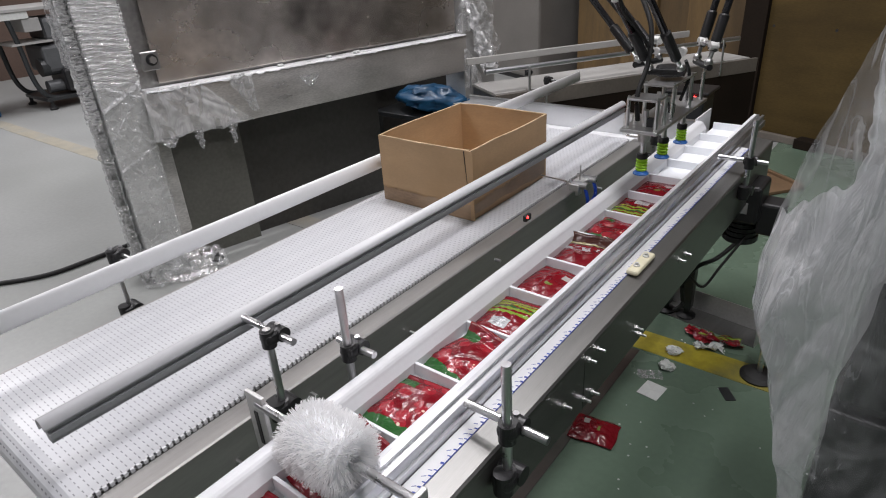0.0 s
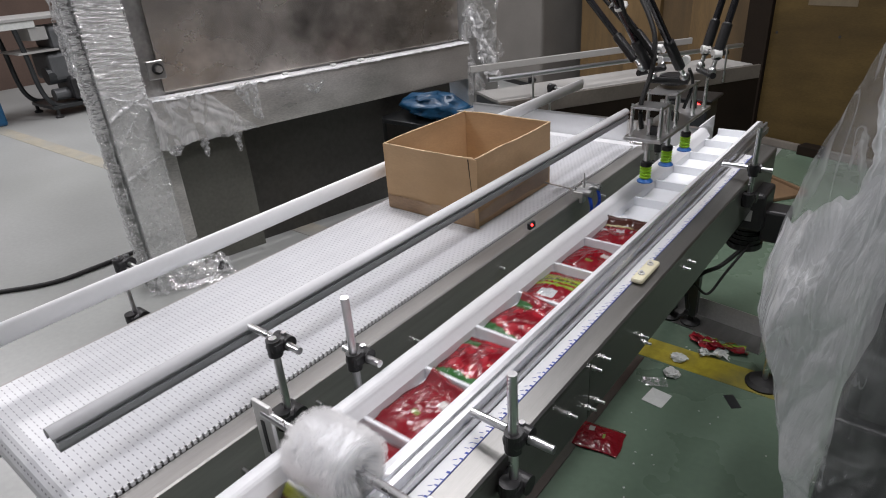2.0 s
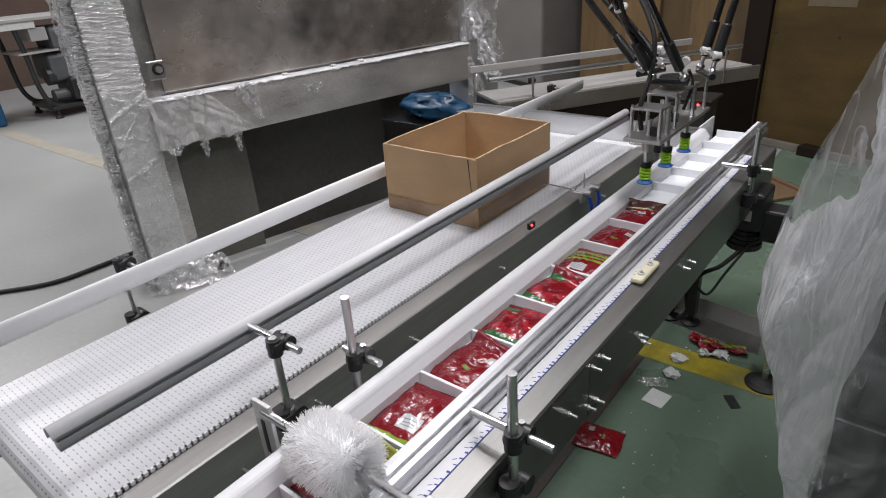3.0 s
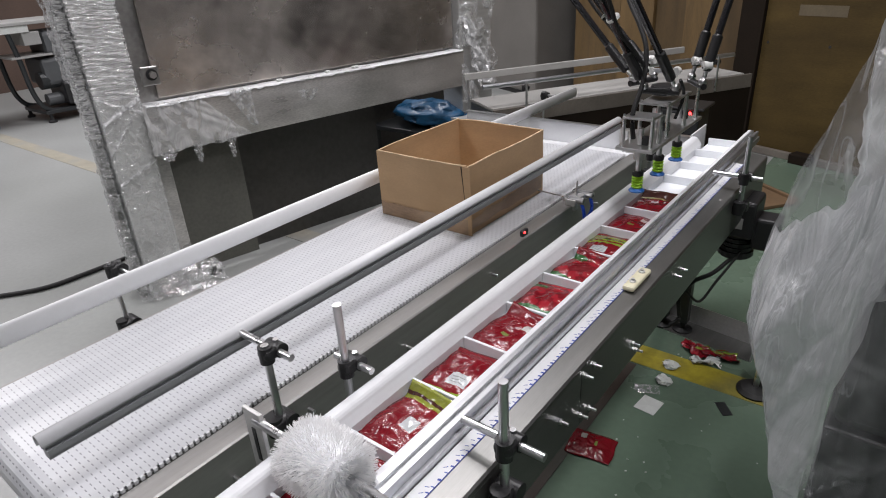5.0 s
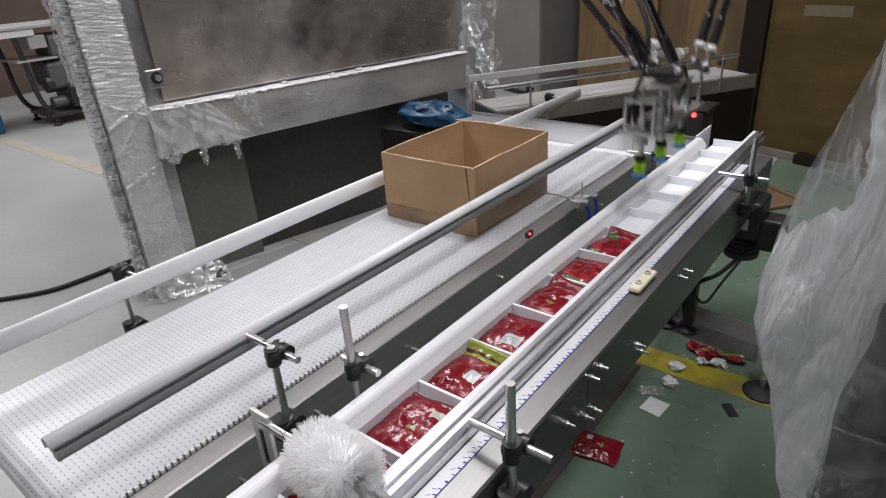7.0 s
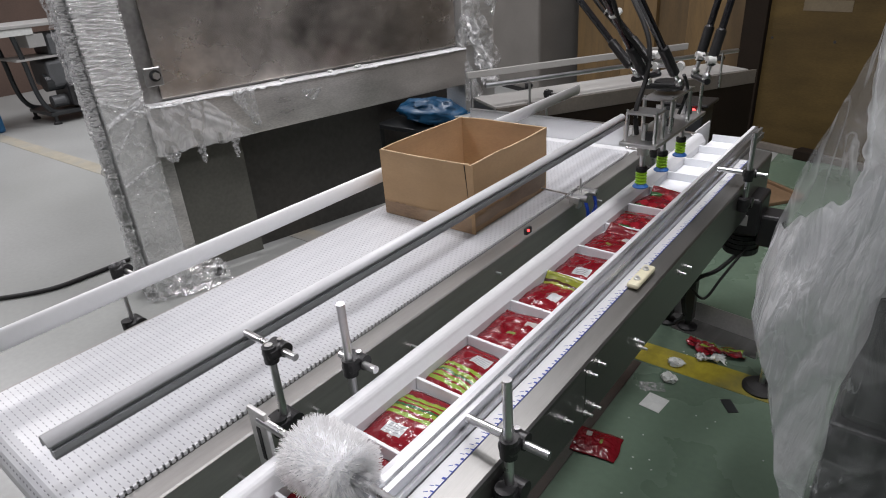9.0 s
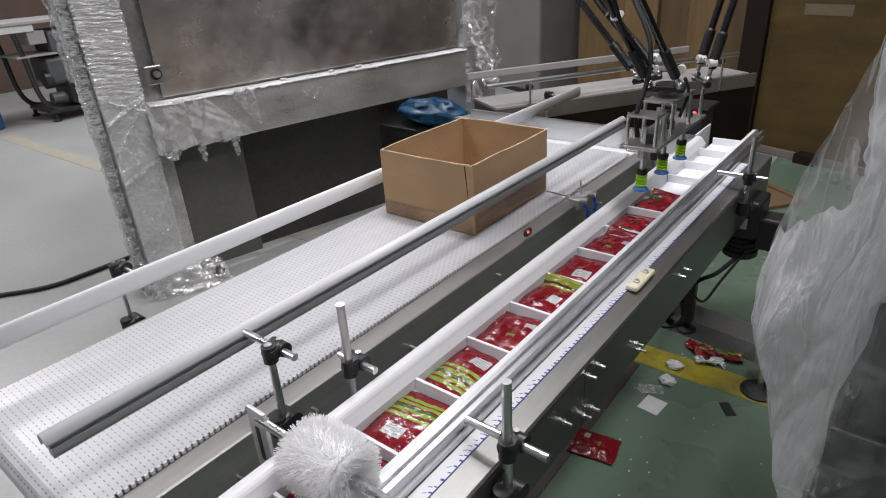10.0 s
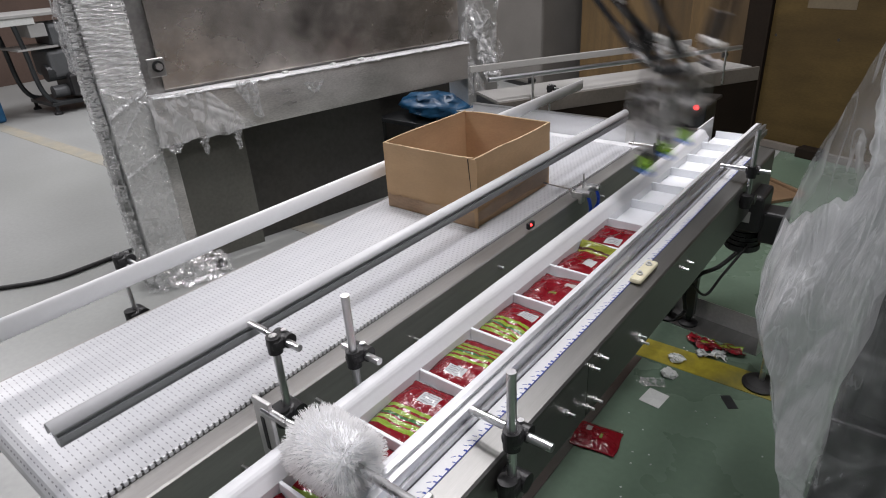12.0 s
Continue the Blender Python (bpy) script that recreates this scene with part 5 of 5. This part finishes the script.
    def foot_wrap(u, v):
        c = crumple((u * 4, v * 4, 7.0), 1.5, 0.03, 2.0)
        return (0.02 + 0.10 * (1 - v) * u + c.x, -0.28 + 0.42 * u + c.y, 0.004 + 0.2 * v * (1 - 0.5 * u) + abs(c.z))

    part("wrap", sheet_mesh(foot_wrap, 22, 14), LOOSE, mc, "film bunched at the column foot", smooth=True)


# ---- background conveyor ----
def far_conveyor():
    cv = thing("transfer_conveyor", pose(-1.91, 2.94, 0, 0, 0, -32.3), "white belt conveyor with two guide rails, greyed for dim light", "conveyor")
    part("belt", span(-0.33, 0.0, -0.05, 1.75, 0.685, 0.70), DIM_BELT, cv)
    part("side_frame", span(0.001, 0.02, -0.05, 1.80, 0.61, 0.694), DULL_FRAME, cv)
    # Added dark sheet, standing in for the shade below the belt.
    part("skirt", span(0.001, 0.018, -0.05, 1.80, 0.22, 0.608), BLACK_WOOD_SHADE, cv)
    part("side_frame", span(-0.35, -0.331, -0.05, 1.80, 0.55, 0.694), GREYPAINT, cv)
    part("bed", span(-0.33, 0.0, -0.05, 1.75, 0.57, 0.68), SIDE, cv)
    part("guide_rail", rod((-0.02, -0.1, 0.825), (-0.02, 1.66, 0.825), 0.014), ALU, cv)
    part("guide_rail", span(-0.31, -0.29, -0.1, 1.50, 0.82, 0.86, 0.004), DIM_BELT, cv)
    for y in (0.15, 1.5):
        part("rail_post", rod((0.028, y, 0.62), (0.028, y, 0.835), 0.007), CHROME, cv)
        part("rail_clamp", clamp_bm((0.012, y, 0.80), s=0.8), BLACK, cv)
        part("rail_post", rod((-0.358, y - 0.2, 0.62), (-0.358, y - 0.2, 0.85), 0.007), CHROME, cv)
        for x in (-0.30, -0.03):
            part("leg", span(x - 0.02, x + 0.02, y - 0.02, y + 0.02, 0.0045, 0.57), SIDE, cv)


def backdrop():
    # plywood crate on the right
    pw = thing("plywood_crate", pose(-1.10, 5.135, 0.004, 0, 0, -20), "tall plywood crate with dark edge battens", "crate")
    for i in range(2):
        part("board", span(0.066 + 1.2 * i, 1.26 + 1.2 * i, 0, 0.02, 0.02, 2.3), PLY, pw)
    part("crate_body", span(0.0, 2.5, 0.024, 1.0, 0.0, 2.3), DARKWOOD, pw)
    part("batten", span(-0.12, 0.062, -0.03, 0.022, 0.0, 2.3, 0.004), BLACK_WOOD_SHADE, pw)
    part("skid", span(0.0, 2.5, -0.02, 0.022, 0.0, 0.018), DARKWOOD, pw)
    part("sill_strip", span(0.07, 2.5, -0.06, -0.021, 0.0, 0.05, 0.003), DULL_FRAME, pw, "pale grey strip along the foot")
    for x in (0.11, 0.55, 0.95):
        part("bolt_hole", rod((x, -0.001, 0.80), (x, 0.004, 0.80), 0.010, None, 10), BLACK, pw)
    part("faded_patch", span(0.30, 0.62, -0.002, -0.0005, 0.99, 1.06), FADED, pw)
    # brown boards behind the transfer conveyor
    bd = thing("board_wall", pose(-3.05, 6.15, 0, 0, 0, -24), "stack of upright brown wooden boards", "boards")
    rr = random.Random(9)
    x = 0.0
    for i in range(6):
        w = (0.36, 0.30, 0.42, 0.33, 0.40, 0.36)[i]
        part("board", span(x, x + w - 0.008, rr.uniform(-0.02, 0.01), 0.05, 0.0, 2.2 + rr.uniform(-0.1, 0.1)), WOOD, bd)
        x += w
    part("rail", span(-0.02, x, 0.052, 0.10, 0.3, 0.4), DARKWOOD, bd)
    # rounded grey cabinet between machine and boards
    cb = thing("grey_cabinet", pose(-3.75, 6.3, 0, 0, 0, -24), "plain grey steel cabinet", "cabinet")
    part("body", span(-0.55, 0.40, -0.15, 0.5, 0.05, 2.3, 0.03), DARKGREY, cb)
    part("plinth", span(-0.52, 0.37, -0.12, 0.48, 0.0, 0.049), BLACK, cb)
    # blue bag and box under the machine end
    bg = thing("blue_bag", pose(-2.72, 3.30, 0.432), "crumpled blue polythene bag", "bag")
    def bag(u, v):
        a, b2 = u * 2 * math.pi, (v - 0.5) * math.pi
        c = crumple((math.cos(a) * math.cos(b2) * 2, math.sin(a) * math.cos(b2) * 2, math.sin(b2) * 2), 1.6, 0.06, 4.0)
        return (0.30 * math.cos(a) * math.cos(b2) + c.x, 0.16 * math.sin(a) * math.cos(b2) + c.y, 0.085 + 0.085 * math.sin(b2) + c.z * 0.4)
    part("film", sheet_mesh(bag, 36, 18), BLUE_PLASTIC, bg, smooth=True)
    st = thing("low_cart", pose(-2.78, 3.35, 0), "dark low metal cart", "cart")
    part("deck", span(-0.35, 0.5, -0.25, 0.25, 0.40, 0.43, 0.004), DARKMETAL, st)
    for x in (-0.32, 0.47):
        for y in (-0.22, 0.22):
            part("leg", span(x - 0.015, x + 0.015, y - 0.015, y + 0.015, 0.0, 0.40), DARKMETAL, st)
    part("crate", span(0.12, 0.42, -0.15, 0.1, 0.431, 0.53, 0.006), GREYPAINT, st)
    # sensor cabinet with red indicator
    sc = thing("control_box", pose(-0.93, 3.05, 0.004), "grey control box with glowing red indicator", "control box")
    part("pedestal", span(-0.05, 0.05, -0.04, 0.06, 0.0, 0.58), DARKMETAL, sc)
    part("housing", span(-0.11, 0.10, -0.05, 0.12, 0.56, 0.765, 0.008), DARKMETAL, sc)
    part("hood", span(-0.10, 0.12, -0.055, 0.13, 0.767, 0.782, 0.006), BLACK, sc)
    part("indicator", lathe([(0.011, 0), (0.011, 0.005), (0.006, 0.010)], 14, None, (0, 0, 0)), RED_LAMP, sc, "glowing red lamp", m=pose(0.055, -0.051, 0.752, 90))
    # bench trolley far left
    bn = thing("workbench", pose(-8.0, 3.0, 0), "grey steel workbench with dark machine parts below", "workbench")
    part("top", span(-0.75, 0.05, -1.3, 0.75, 1.075, 1.112, 0.006), GREYPAINT, bn)
    part("apron", span(0.0, 0.03, -1.25, -0.20, 1.0, 1.072, 0.004), PAPER, bn)
    part("drawer", span(-0.4, 0.01, -0.28, -0.10, 0.86, 0.998, 0.006), GREYPAINT, bn)
    part("shelf", span(-0.5, 0.04, -0.46, -0.04, 0.735, 0.755), GREYPAINT, bn)
    part("shelf", span(-0.6, 0.04, -0.30, 0.70, 0.10, 0.14, 0.004), DARKMETAL, bn)
    for x in (-0.62, 0.0):
        part("leg", hose([(x, -0.42, 1.07), (x, -0.38, 0.72), (x, -0.36, 0.40), (x, -0.31, 0.22), (x, -0.20, 0.13), (x, 0.05, 0.11)], 0.028), DARKMETAL, bn)
        part("leg", rod((x, 0.62, 0.13), (x, 0.62, 1.07), 0.026, None, 10), DARKMETAL, bn)
        for y in (-0.25, 0.60):
            part("foot", lathe([(0.045, 0.0), (0.045, 0.02), (0.02, 0.04), (0.02, 0.10)], 14, None, (x, y, 0.0)), BLACK, bn)
    part("gear_case", box((-0.25, 0.25, 0.55), (0.5, 0.85, 0.30), 0.04), MIDMETAL, bn)
    part("gear_case", box((-0.15, 0.22, 0.30), (0.45, 0.52, 0.26), 0.03), BLACK, bn)
    part("machine_cover", box((-0.25, 0.28, 0.86), (0.5, 0.72, 0.26), 0.05), MIDMETAL, bn)
    part("motor", rod((-0.1, -0.02, 0.46), (-0.1, -0.22, 0.46), 0.10), DARKMETAL, bn)
    part("motor", rod((-0.1, 0.0, 0.24), (-0.1, -0.20, 0.24), 0.07), MIDMETAL, bn)
    cr = thing("blue_crate", pose(-8.4, 2.08, 0), "blue plastic crate with a white bag", "crate")
    part("body", box((0, 0, 0.19), (0.4, 0.4, 0.38), 0.03), BLUE_PLASTIC, cr)
    part("bag", box((0, 0, 0.44), (0.3, 0.3, 0.1), 0.04), PAPER, cr)
    dk = part("partition", span(-11.2, -11.0, -2.0, 10.0, 0.0, 2.6), BROWNWALL)
    tagged(dk, "dark brown partition wall", "wall", kind="structure")
    # cable on the grey floor
    cbl = part("floor_cable", hose([(-4.3, 0.2, 0.012), (-3.9, 0.45, 0.012), (-3.66, 0.71, 0.012), (-3.53, 0.9, 0.012), (-3.5, 1.1, 0.014), (-3.5, 1.4, 0.012)], 0.013), RUBBER, None, smooth=True)
    tagged(cbl, "black cable lying on the grey floor", "cable")


# ---- sensors, motor, clutter ----
def small_things():
    vs = thing("pneumatic_valve", pose(-0.880, 1.83, 0.68), "small steel valve with two blue air tubes", "valve")
    part("body", box((0, 0, 0.04), (0.04, 0.10, 0.024), 0.003), STEEL, vs)
    part("stem", rod((0, 0.0, 0.049), (0, 0.0, 0.105), 0.005, None, 8, 0.002), CHROME, vs)
    for y in (-0.022, 0.022):
        part("cylinder", rod((-0.028, y * 1.6, 0.048), (0.045, y * 1.6, 0.048), 0.012, None, 12), CHROME, vs)
    part("bracket", box((-0.004, 0, 0.014), (0.012, 0.03, 0.034), 0.002), STEEL, vs)
    part("sensing_rod", rod((-0.02, 0.0, 0.036), (-0.17, 0.03, 0.03), 0.003, None, 8), CHROME, vs)
    for k in (-1, 1):
        part("air_tube", hose([(0.03, 0.034 * k, 0.055), (0.045, 0.03 * k, 0.0), (0.03, 0.006 * k, -0.05), (0.026, 0.0, -0.12)], 0.006), BLUE_TUBE, vs)
    se = thing("photo_sensor", pose(-0.907, 1.522, 0.684), "black photo sensor with red light", "sensor")
    part("case", box((0, 0, 0.02), (0.014, 0.034, 0.022), 0.004), DARKMETAL, se)
    part("indicator", lathe([(0.004, 0), (0.004, 0.002), (0.002, 0.004)], 10), RED_LAMP, se, "glowing red light", m=pose(0.007, -0.01, 0.026, 0, 90))
    # drive motor beyond the pouch conveyor side
    mt = thing("drive_motor", pose(-0.435, 2.24, 0.39), "black gear motor hung on the conveyor side", "motor")
    part("gearbox", box((0.0, 0, 0.22), (0.13, 0.15, 0.14), 0.012), BLACK, mt)
    part("motor_body", rod((0.0, 0.03, 0.15), (0.0, 0.03, 0.07), 0.055, None, 20), BLACK, mt)
    part("fan_cover", lathe([(0.058, 0.045), (0.062, 0.05), (0.062, 0.069)], 20, None, (0.0, 0.03, 0.0)), BLACK, mt)
    for z in range(4):
        part("fin", rod((0, 0.03, 0.143 - 0.018 * z), (0, 0.03, 0.139 - 0.018 * z), 0.06, None, 20), BLACK, mt)
    part("name_plate", span(-0.03, 0.03, -0.078, -0.0755, 0.19, 0.23), GREYPAINT, mt, "pale blank rating plate")
    part("flange", box((-0.055, 0, 0.30), (0.02, 0.12, 0.10), 0.004), DARKMETAL, mt)
    part("terminal_box", box((0.095, 0.02, 0.16), (0.08, 0.10, 0.12), 0.010), BLACK, mt)
    part("cable", hose([(0.02, 0.0, 0.07), (-0.04, -0.08, 0.0), (-0.09, -0.15, -0.02), (-0.12, -0.19, -0.08), (-0.115, -0.18, -0.17), (-0.14, -0.20, -0.20)], 0.008), RUBBER, mt)
    part("cable", hose([(0.03, -0.02, 0.08), (-0.02, -0.10, -0.02), (-0.06, -0.14, -0.10), (-0.10, -0.18, -0.05)], 0.005), RUBBER, mt)
    # machine foot at the sheeted machine
    ft = thing("levelling_foot", pose(-0.250, 2.06, 0.006), "black rubber levelling foot with steel stud", "machine foot")
    part("pad", lathe([(0.062, 0), (0.064, 0.008), (0.05, 0.018), (0.016, 0.026)], 24), RUBBER, ft)
    part("stud", rod((0, 0, 0.02), (0, 0, 0.12), 0.010, None, 12), CHROME, ft)
    part("bracket", box((0.02, 0.03, 0.15), (0.07, 0.07, 0.06), 0.004), DARKMETAL, ft)
    # folded steel plate on the floor
    pl = thing("steel_channel", pose(-0.50, 2.32, 0.004, 0, 0, -8), "folded thin steel channel lying on the floor", "sheet metal")
    part("web", span(-0.20, 0.20, -0.06, 0.06, 0.0, 0.003), SIDE, pl)
    part("flange", span(-0.20, 0.20, 0.0605, 0.0635, 0.0, 0.09), STEEL, pl)
    part("flange", span(0.2005, 0.2035, -0.06, 0.06, 0.0, 0.09), STEEL, pl)
    part("flange", span(-0.2035, -0.2005, -0.06, 0.06, 0.0, 0.09), STEEL, pl)
    # crumpled wrappers
    for k, (x, y, w, l, mt_, lab) in enumerate(((-0.50, 2.19, 0.10, 0.07, POUCHES["fruit_green"], "crumpled red and white food wrapper"), (-0.42, 2.20, 0.15, 0.06, POUCHES["striped"], "crumpled striped food wrapper"), (-0.445, 2.13, 0.10, 0.04, PAPER, "crumpled white film scrap"))):
        def scrap(u, v, w=w, l=l, k=k):
            c = crumple((u * 3, v * 3, k * 4.0), 1.5, 0.022, k + 1.0)
            return ((u - 0.5) * w + c.x, (v - 0.5) * l + c.y, 0.018 + c.z)
        ob = part("food_wrapper", sheet_mesh(scrap, 14, 10), mt_, None, smooth=True)
        tagged(ob, lab, "wrapper", "floor litter")
        ob.matrix_basis = pose(x, y, 0.004, 0, 0, -12 + 20 * k)
    for k, (x, y) in enumerate(((-0.548, 2.03), (-0.536, 1.925))):
        def ball(u, v, k=k):
            a, b2 = u * 2 * math.pi, (v - 0.5) * math.pi
            p = Vector((math.cos(a) * math.cos(b2), math.sin(a) * math.cos(b2), math.sin(b2)))
            q = p + crumple(p, 1.8, 0.45, k + 2.0) + crumple(p, 4.5, 0.35, k + 7.0)
            return (q.x * 0.028, q.y * 0.022, 0.016 + q.z * 0.014)
        ob = part("paper_scrap", sheet_mesh(ball, 26, 16), PAPER)
        tagged(ob, "small crumpled white paper scrap", "paper", "floor litter")
        ob.matrix_basis = pose(x, y, 0.005)
    ob = part("paper_square", box((0, 0, 0.001), (0.075, 0.085, 0.0015)), PAPER)
    tagged(ob, "white square paper slip on the floor", "paper", "floor litter")
    ob.matrix_basis = pose(-0.537, 1.775, 0.006, 0, 0, -6)
    ob = part("film_scrap", sheet_mesh(lambda u, v: ((u - 0.5) * 0.09, (v - 0.5) * 0.05, 0.002 + abs(crumple((u * 4, v * 4, 0), 1.4, 0.012).z)), 12, 12), LOOSE, None, smooth=True)
    tagged(ob, "clear film scrap under a paper slip", "film", "floor litter")
    ob.matrix_basis = pose(-0.575, 1.855, 0.005, 0, 0, 25)
    ob = part("dark_scrap", box((0, 0, 0.001), (0.035, 0.07, 0.0015)), DARKMETAL)
    tagged(ob, "small dark green scrap on the floor", "scrap", "floor litter")
    ob.matrix_basis = pose(-0.315, 1.90, 0.006, 0, 0, 38)
    rr = random.Random(12)
    cr = bmesh.new()
    for i in range(46):
        x, y = rr.uniform(-0.75, 0.0), rr.uniform(1.0, 2.2)
        box((x, y, 0.0055), (rr.uniform(0.003, 0.007), rr.uniform(0.003, 0.006), 0.002), 0, cr, rr.uniform(0, 90))
    tagged(part("floor_crumbs", cr, PAPER), "pale crumbs on the green floor", "crumbs", kind="stuff")


# ---- hanging sheet ----
def hanging_sheet():
    sh = thing("plastic_sheet", pose(0.2, 0.95, 0.0), "crumpled clear polythene sheet draped over a machine", "plastic sheet")
    zs = [0.0, 0.607, 0.701, 0.79, 0.866, 0.913, 0.953, 1.047, 1.118, 1.209, 1.277, 1.334, 1.366, 1.413, 1.8]
    xs = [0.02, -0.052, -0.074, -0.097, -0.113, -0.138, -0.148, -0.146, -0.133, -0.115, -0.09, -0.074, -0.064, -0.057, 0.02]

    def along(z, zz, xx):
        for a, b, p, q in zip(zz, zz[1:], xx, xx[1:]):
            if a <= z <= b:
                return p + (q - p) * (z - a) / (b - a)
        return xx[-1]

    def edge(z):
        return along(z, zs, xs)

    def relief(x, z):
        """Depth of the film: hanging folds, crossed by sharp creases."""
        c = 0.05 * noise.noise(Vector((x * 5, 0.3, z * 4)))
        w = noise.noise(Vector((x * 5, z * 4, 1)))
        fold = 0.012 * math.sin(38 * (x - 0.5 * z) + 5 * w)
        a, b = x * 0.36 + z * 0.93, x * 0.93 - z * 0.36
        crease = 0.016 * abs(noise.noise(Vector((a * 6, b * 24, 2)))) + 0.010 * abs(noise.noise(Vector((a * 30, b * 16, 7))))
        return c + fold - crease

    def drape(u, v):
        z = 0.01 + 1.75 * v
        x = edge(z) + 0.62 * u ** 1.15
        k = min(1.0, u * 8)
        rim = 0.004 * noise.noise(Vector((0.0, z * 22, 5)))
        return (x - 0.2 + rim, relief(x, z) * k - 0.10 * u, z)

    part("film", sheet_mesh(drape, 110, 220), SHEET, sh, smooth=True)

    # doubled strip between the loose edge and the machine's flank
    bz = [0.0, 0.631, 0.769, 0.905, 0.961, 1.061, 1.2, 1.8]
    bxx = [-0.01, -0.014, -0.017, -0.019, -0.008, 0.003, 0.03, 0.1]

    def strip(u, v, back):
        z = 0.02 + (1.10 + 0.16 * u + 0.06 * noise.noise(Vector((u * 6, back * 50, 1)))) * v
        x0 = edge(z) + 0.002
        x1 = along(z, bz, bxx) + 0.016 * noise.noise(Vector((z * 9, back * 40, 3))) + back * 0.4
        x = x0 + (x1 - x0) * u
        k = min(1.0, u * 5)
        return (x - 0.2, -0.003 - (0.028 + back - 0.8 * relief(x + back, z)) * k - 0.05 * u, z)

    part("film_fold", sheet_mesh(lambda u, v: strip(u, v, 0.0), 44, 150), SHEET_FOLD, sh, smooth=True)
    part("film_fold", sheet_mesh(lambda u, v: strip(u, v, 0.018), 44, 150), UPPER_FOLD, sh, smooth=True)

    # second layer over the upper part, behind a slanting ridge
    rz = [0.9, 1.091, 1.133, 1.221, 1.332, 1.4, 1.8]
    rx = [-0.02, -0.091, -0.063, -0.040, -0.051, -0.056, 0.02]

    def upper(u, v):
        low = 1.06 + 0.05 * u + 0.03 * noise.noise(Vector((u * 7, 2, 3)))
        z = low + (1.62 - low) * v
        x = along(z, rz, rx) + 0.5 * u ** 1.15
        return (x - 0.2, -0.035 + 0.9 * relief(x, z) - 0.10 * u, z)

    part("film_fold", sheet_mesh(upper, 70, 110), UPPER_FOLD, sh, smooth=True)

    # long rolled ridges of gathered film
    def ridge(name_seed, zz, xx, w):
        def fn(u, v):
            z = zz[0] + (zz[-1] - zz[0]) * v
            x = along(z, zz, xx) + 0.006 * noise.noise(Vector((z * 30, name_seed, 1)))
            half = w * (0.35 + 0.9 * abs(noise.noise(Vector((z * 34, name_seed, 4))))) * math.sin(math.pi * min(1, 0.04 + 0.94 * v))
            a = (u - 0.5) * math.pi
            return (x - 0.2 + half * math.sin(a), -0.040 + relief(x, z) - half * math.cos(a), z)
        part("film_ridge", sheet_mesh(fn, 6, 60), CREASE, sh, "gathered whitish ridge of film", smooth=True)

    ridge(1.0, rz[1:6], rx[1:6], 0.008)
    ridge(2.0, [1.08, 1.13, 1.2], [-0.075, -0.035, -0.002], 0.010)
    ridge(3.0, [1.06, 1.1, 1.14, 1.17], [-0.10, -0.07, -0.03, 0.0], 0.010)
    ridge(5.0, bz[1:6], bxx[1:6], 0.005)
    bd = thing("covered_machine", pose(0.45, 1.40, 0.004), "dark machine body under a plastic sheet", "machine")
    part("body", span(-0.462, 0.6, -0.20, 0.2, 0.0, 0.60, 0.008), BLACK, bd)
    part("upper_cabinet", span(-0.458, 0.6, -0.196, 0.2, 0.602, 1.04, 0.03), BLACK, bd)
    bx = thing("cardboard_sheet", pose(-0.69, 4.04, 0.004, 0, 0, -38), "flattened brown cardboard on the green floor", "cardboard")
    part("body", box((0, 0, 0.012), (0.34, 0.24, 0.022), 0.004), CARD_DARK, bx)
    part("flap", box((0, 0.135, 0.02), (0.33, 0.025, 0.036), 0.004), CARD_DARK, bx)
    wb = thing("timber_block", pose(-0.60, 4.88, 0.004, 0, 0, -20), "dark brown timber block at the crate foot", "timber")
    part("block", box((0, 0, 0.035), (0.16, 0.10, 0.07), 0.006), BLACK_WOOD_SHADE, wb)


# ---- assemble ----
hall()
wrapped_machine()
far_conveyor()
backdrop()
box_conveyor()
guide_rails()
FLIGHTS = pouch_conveyor()
carton()
BRUSH = rotary_brush()
ROBOT = delta_robot()
MADE = pouches()
small_things()
hanging_sheet()


def motions():
    key_robot(*ROBOT)
    key_flights(FLIGHTS)
    key_pouches(MADE)
    key_brush(BRUSH)


motions()
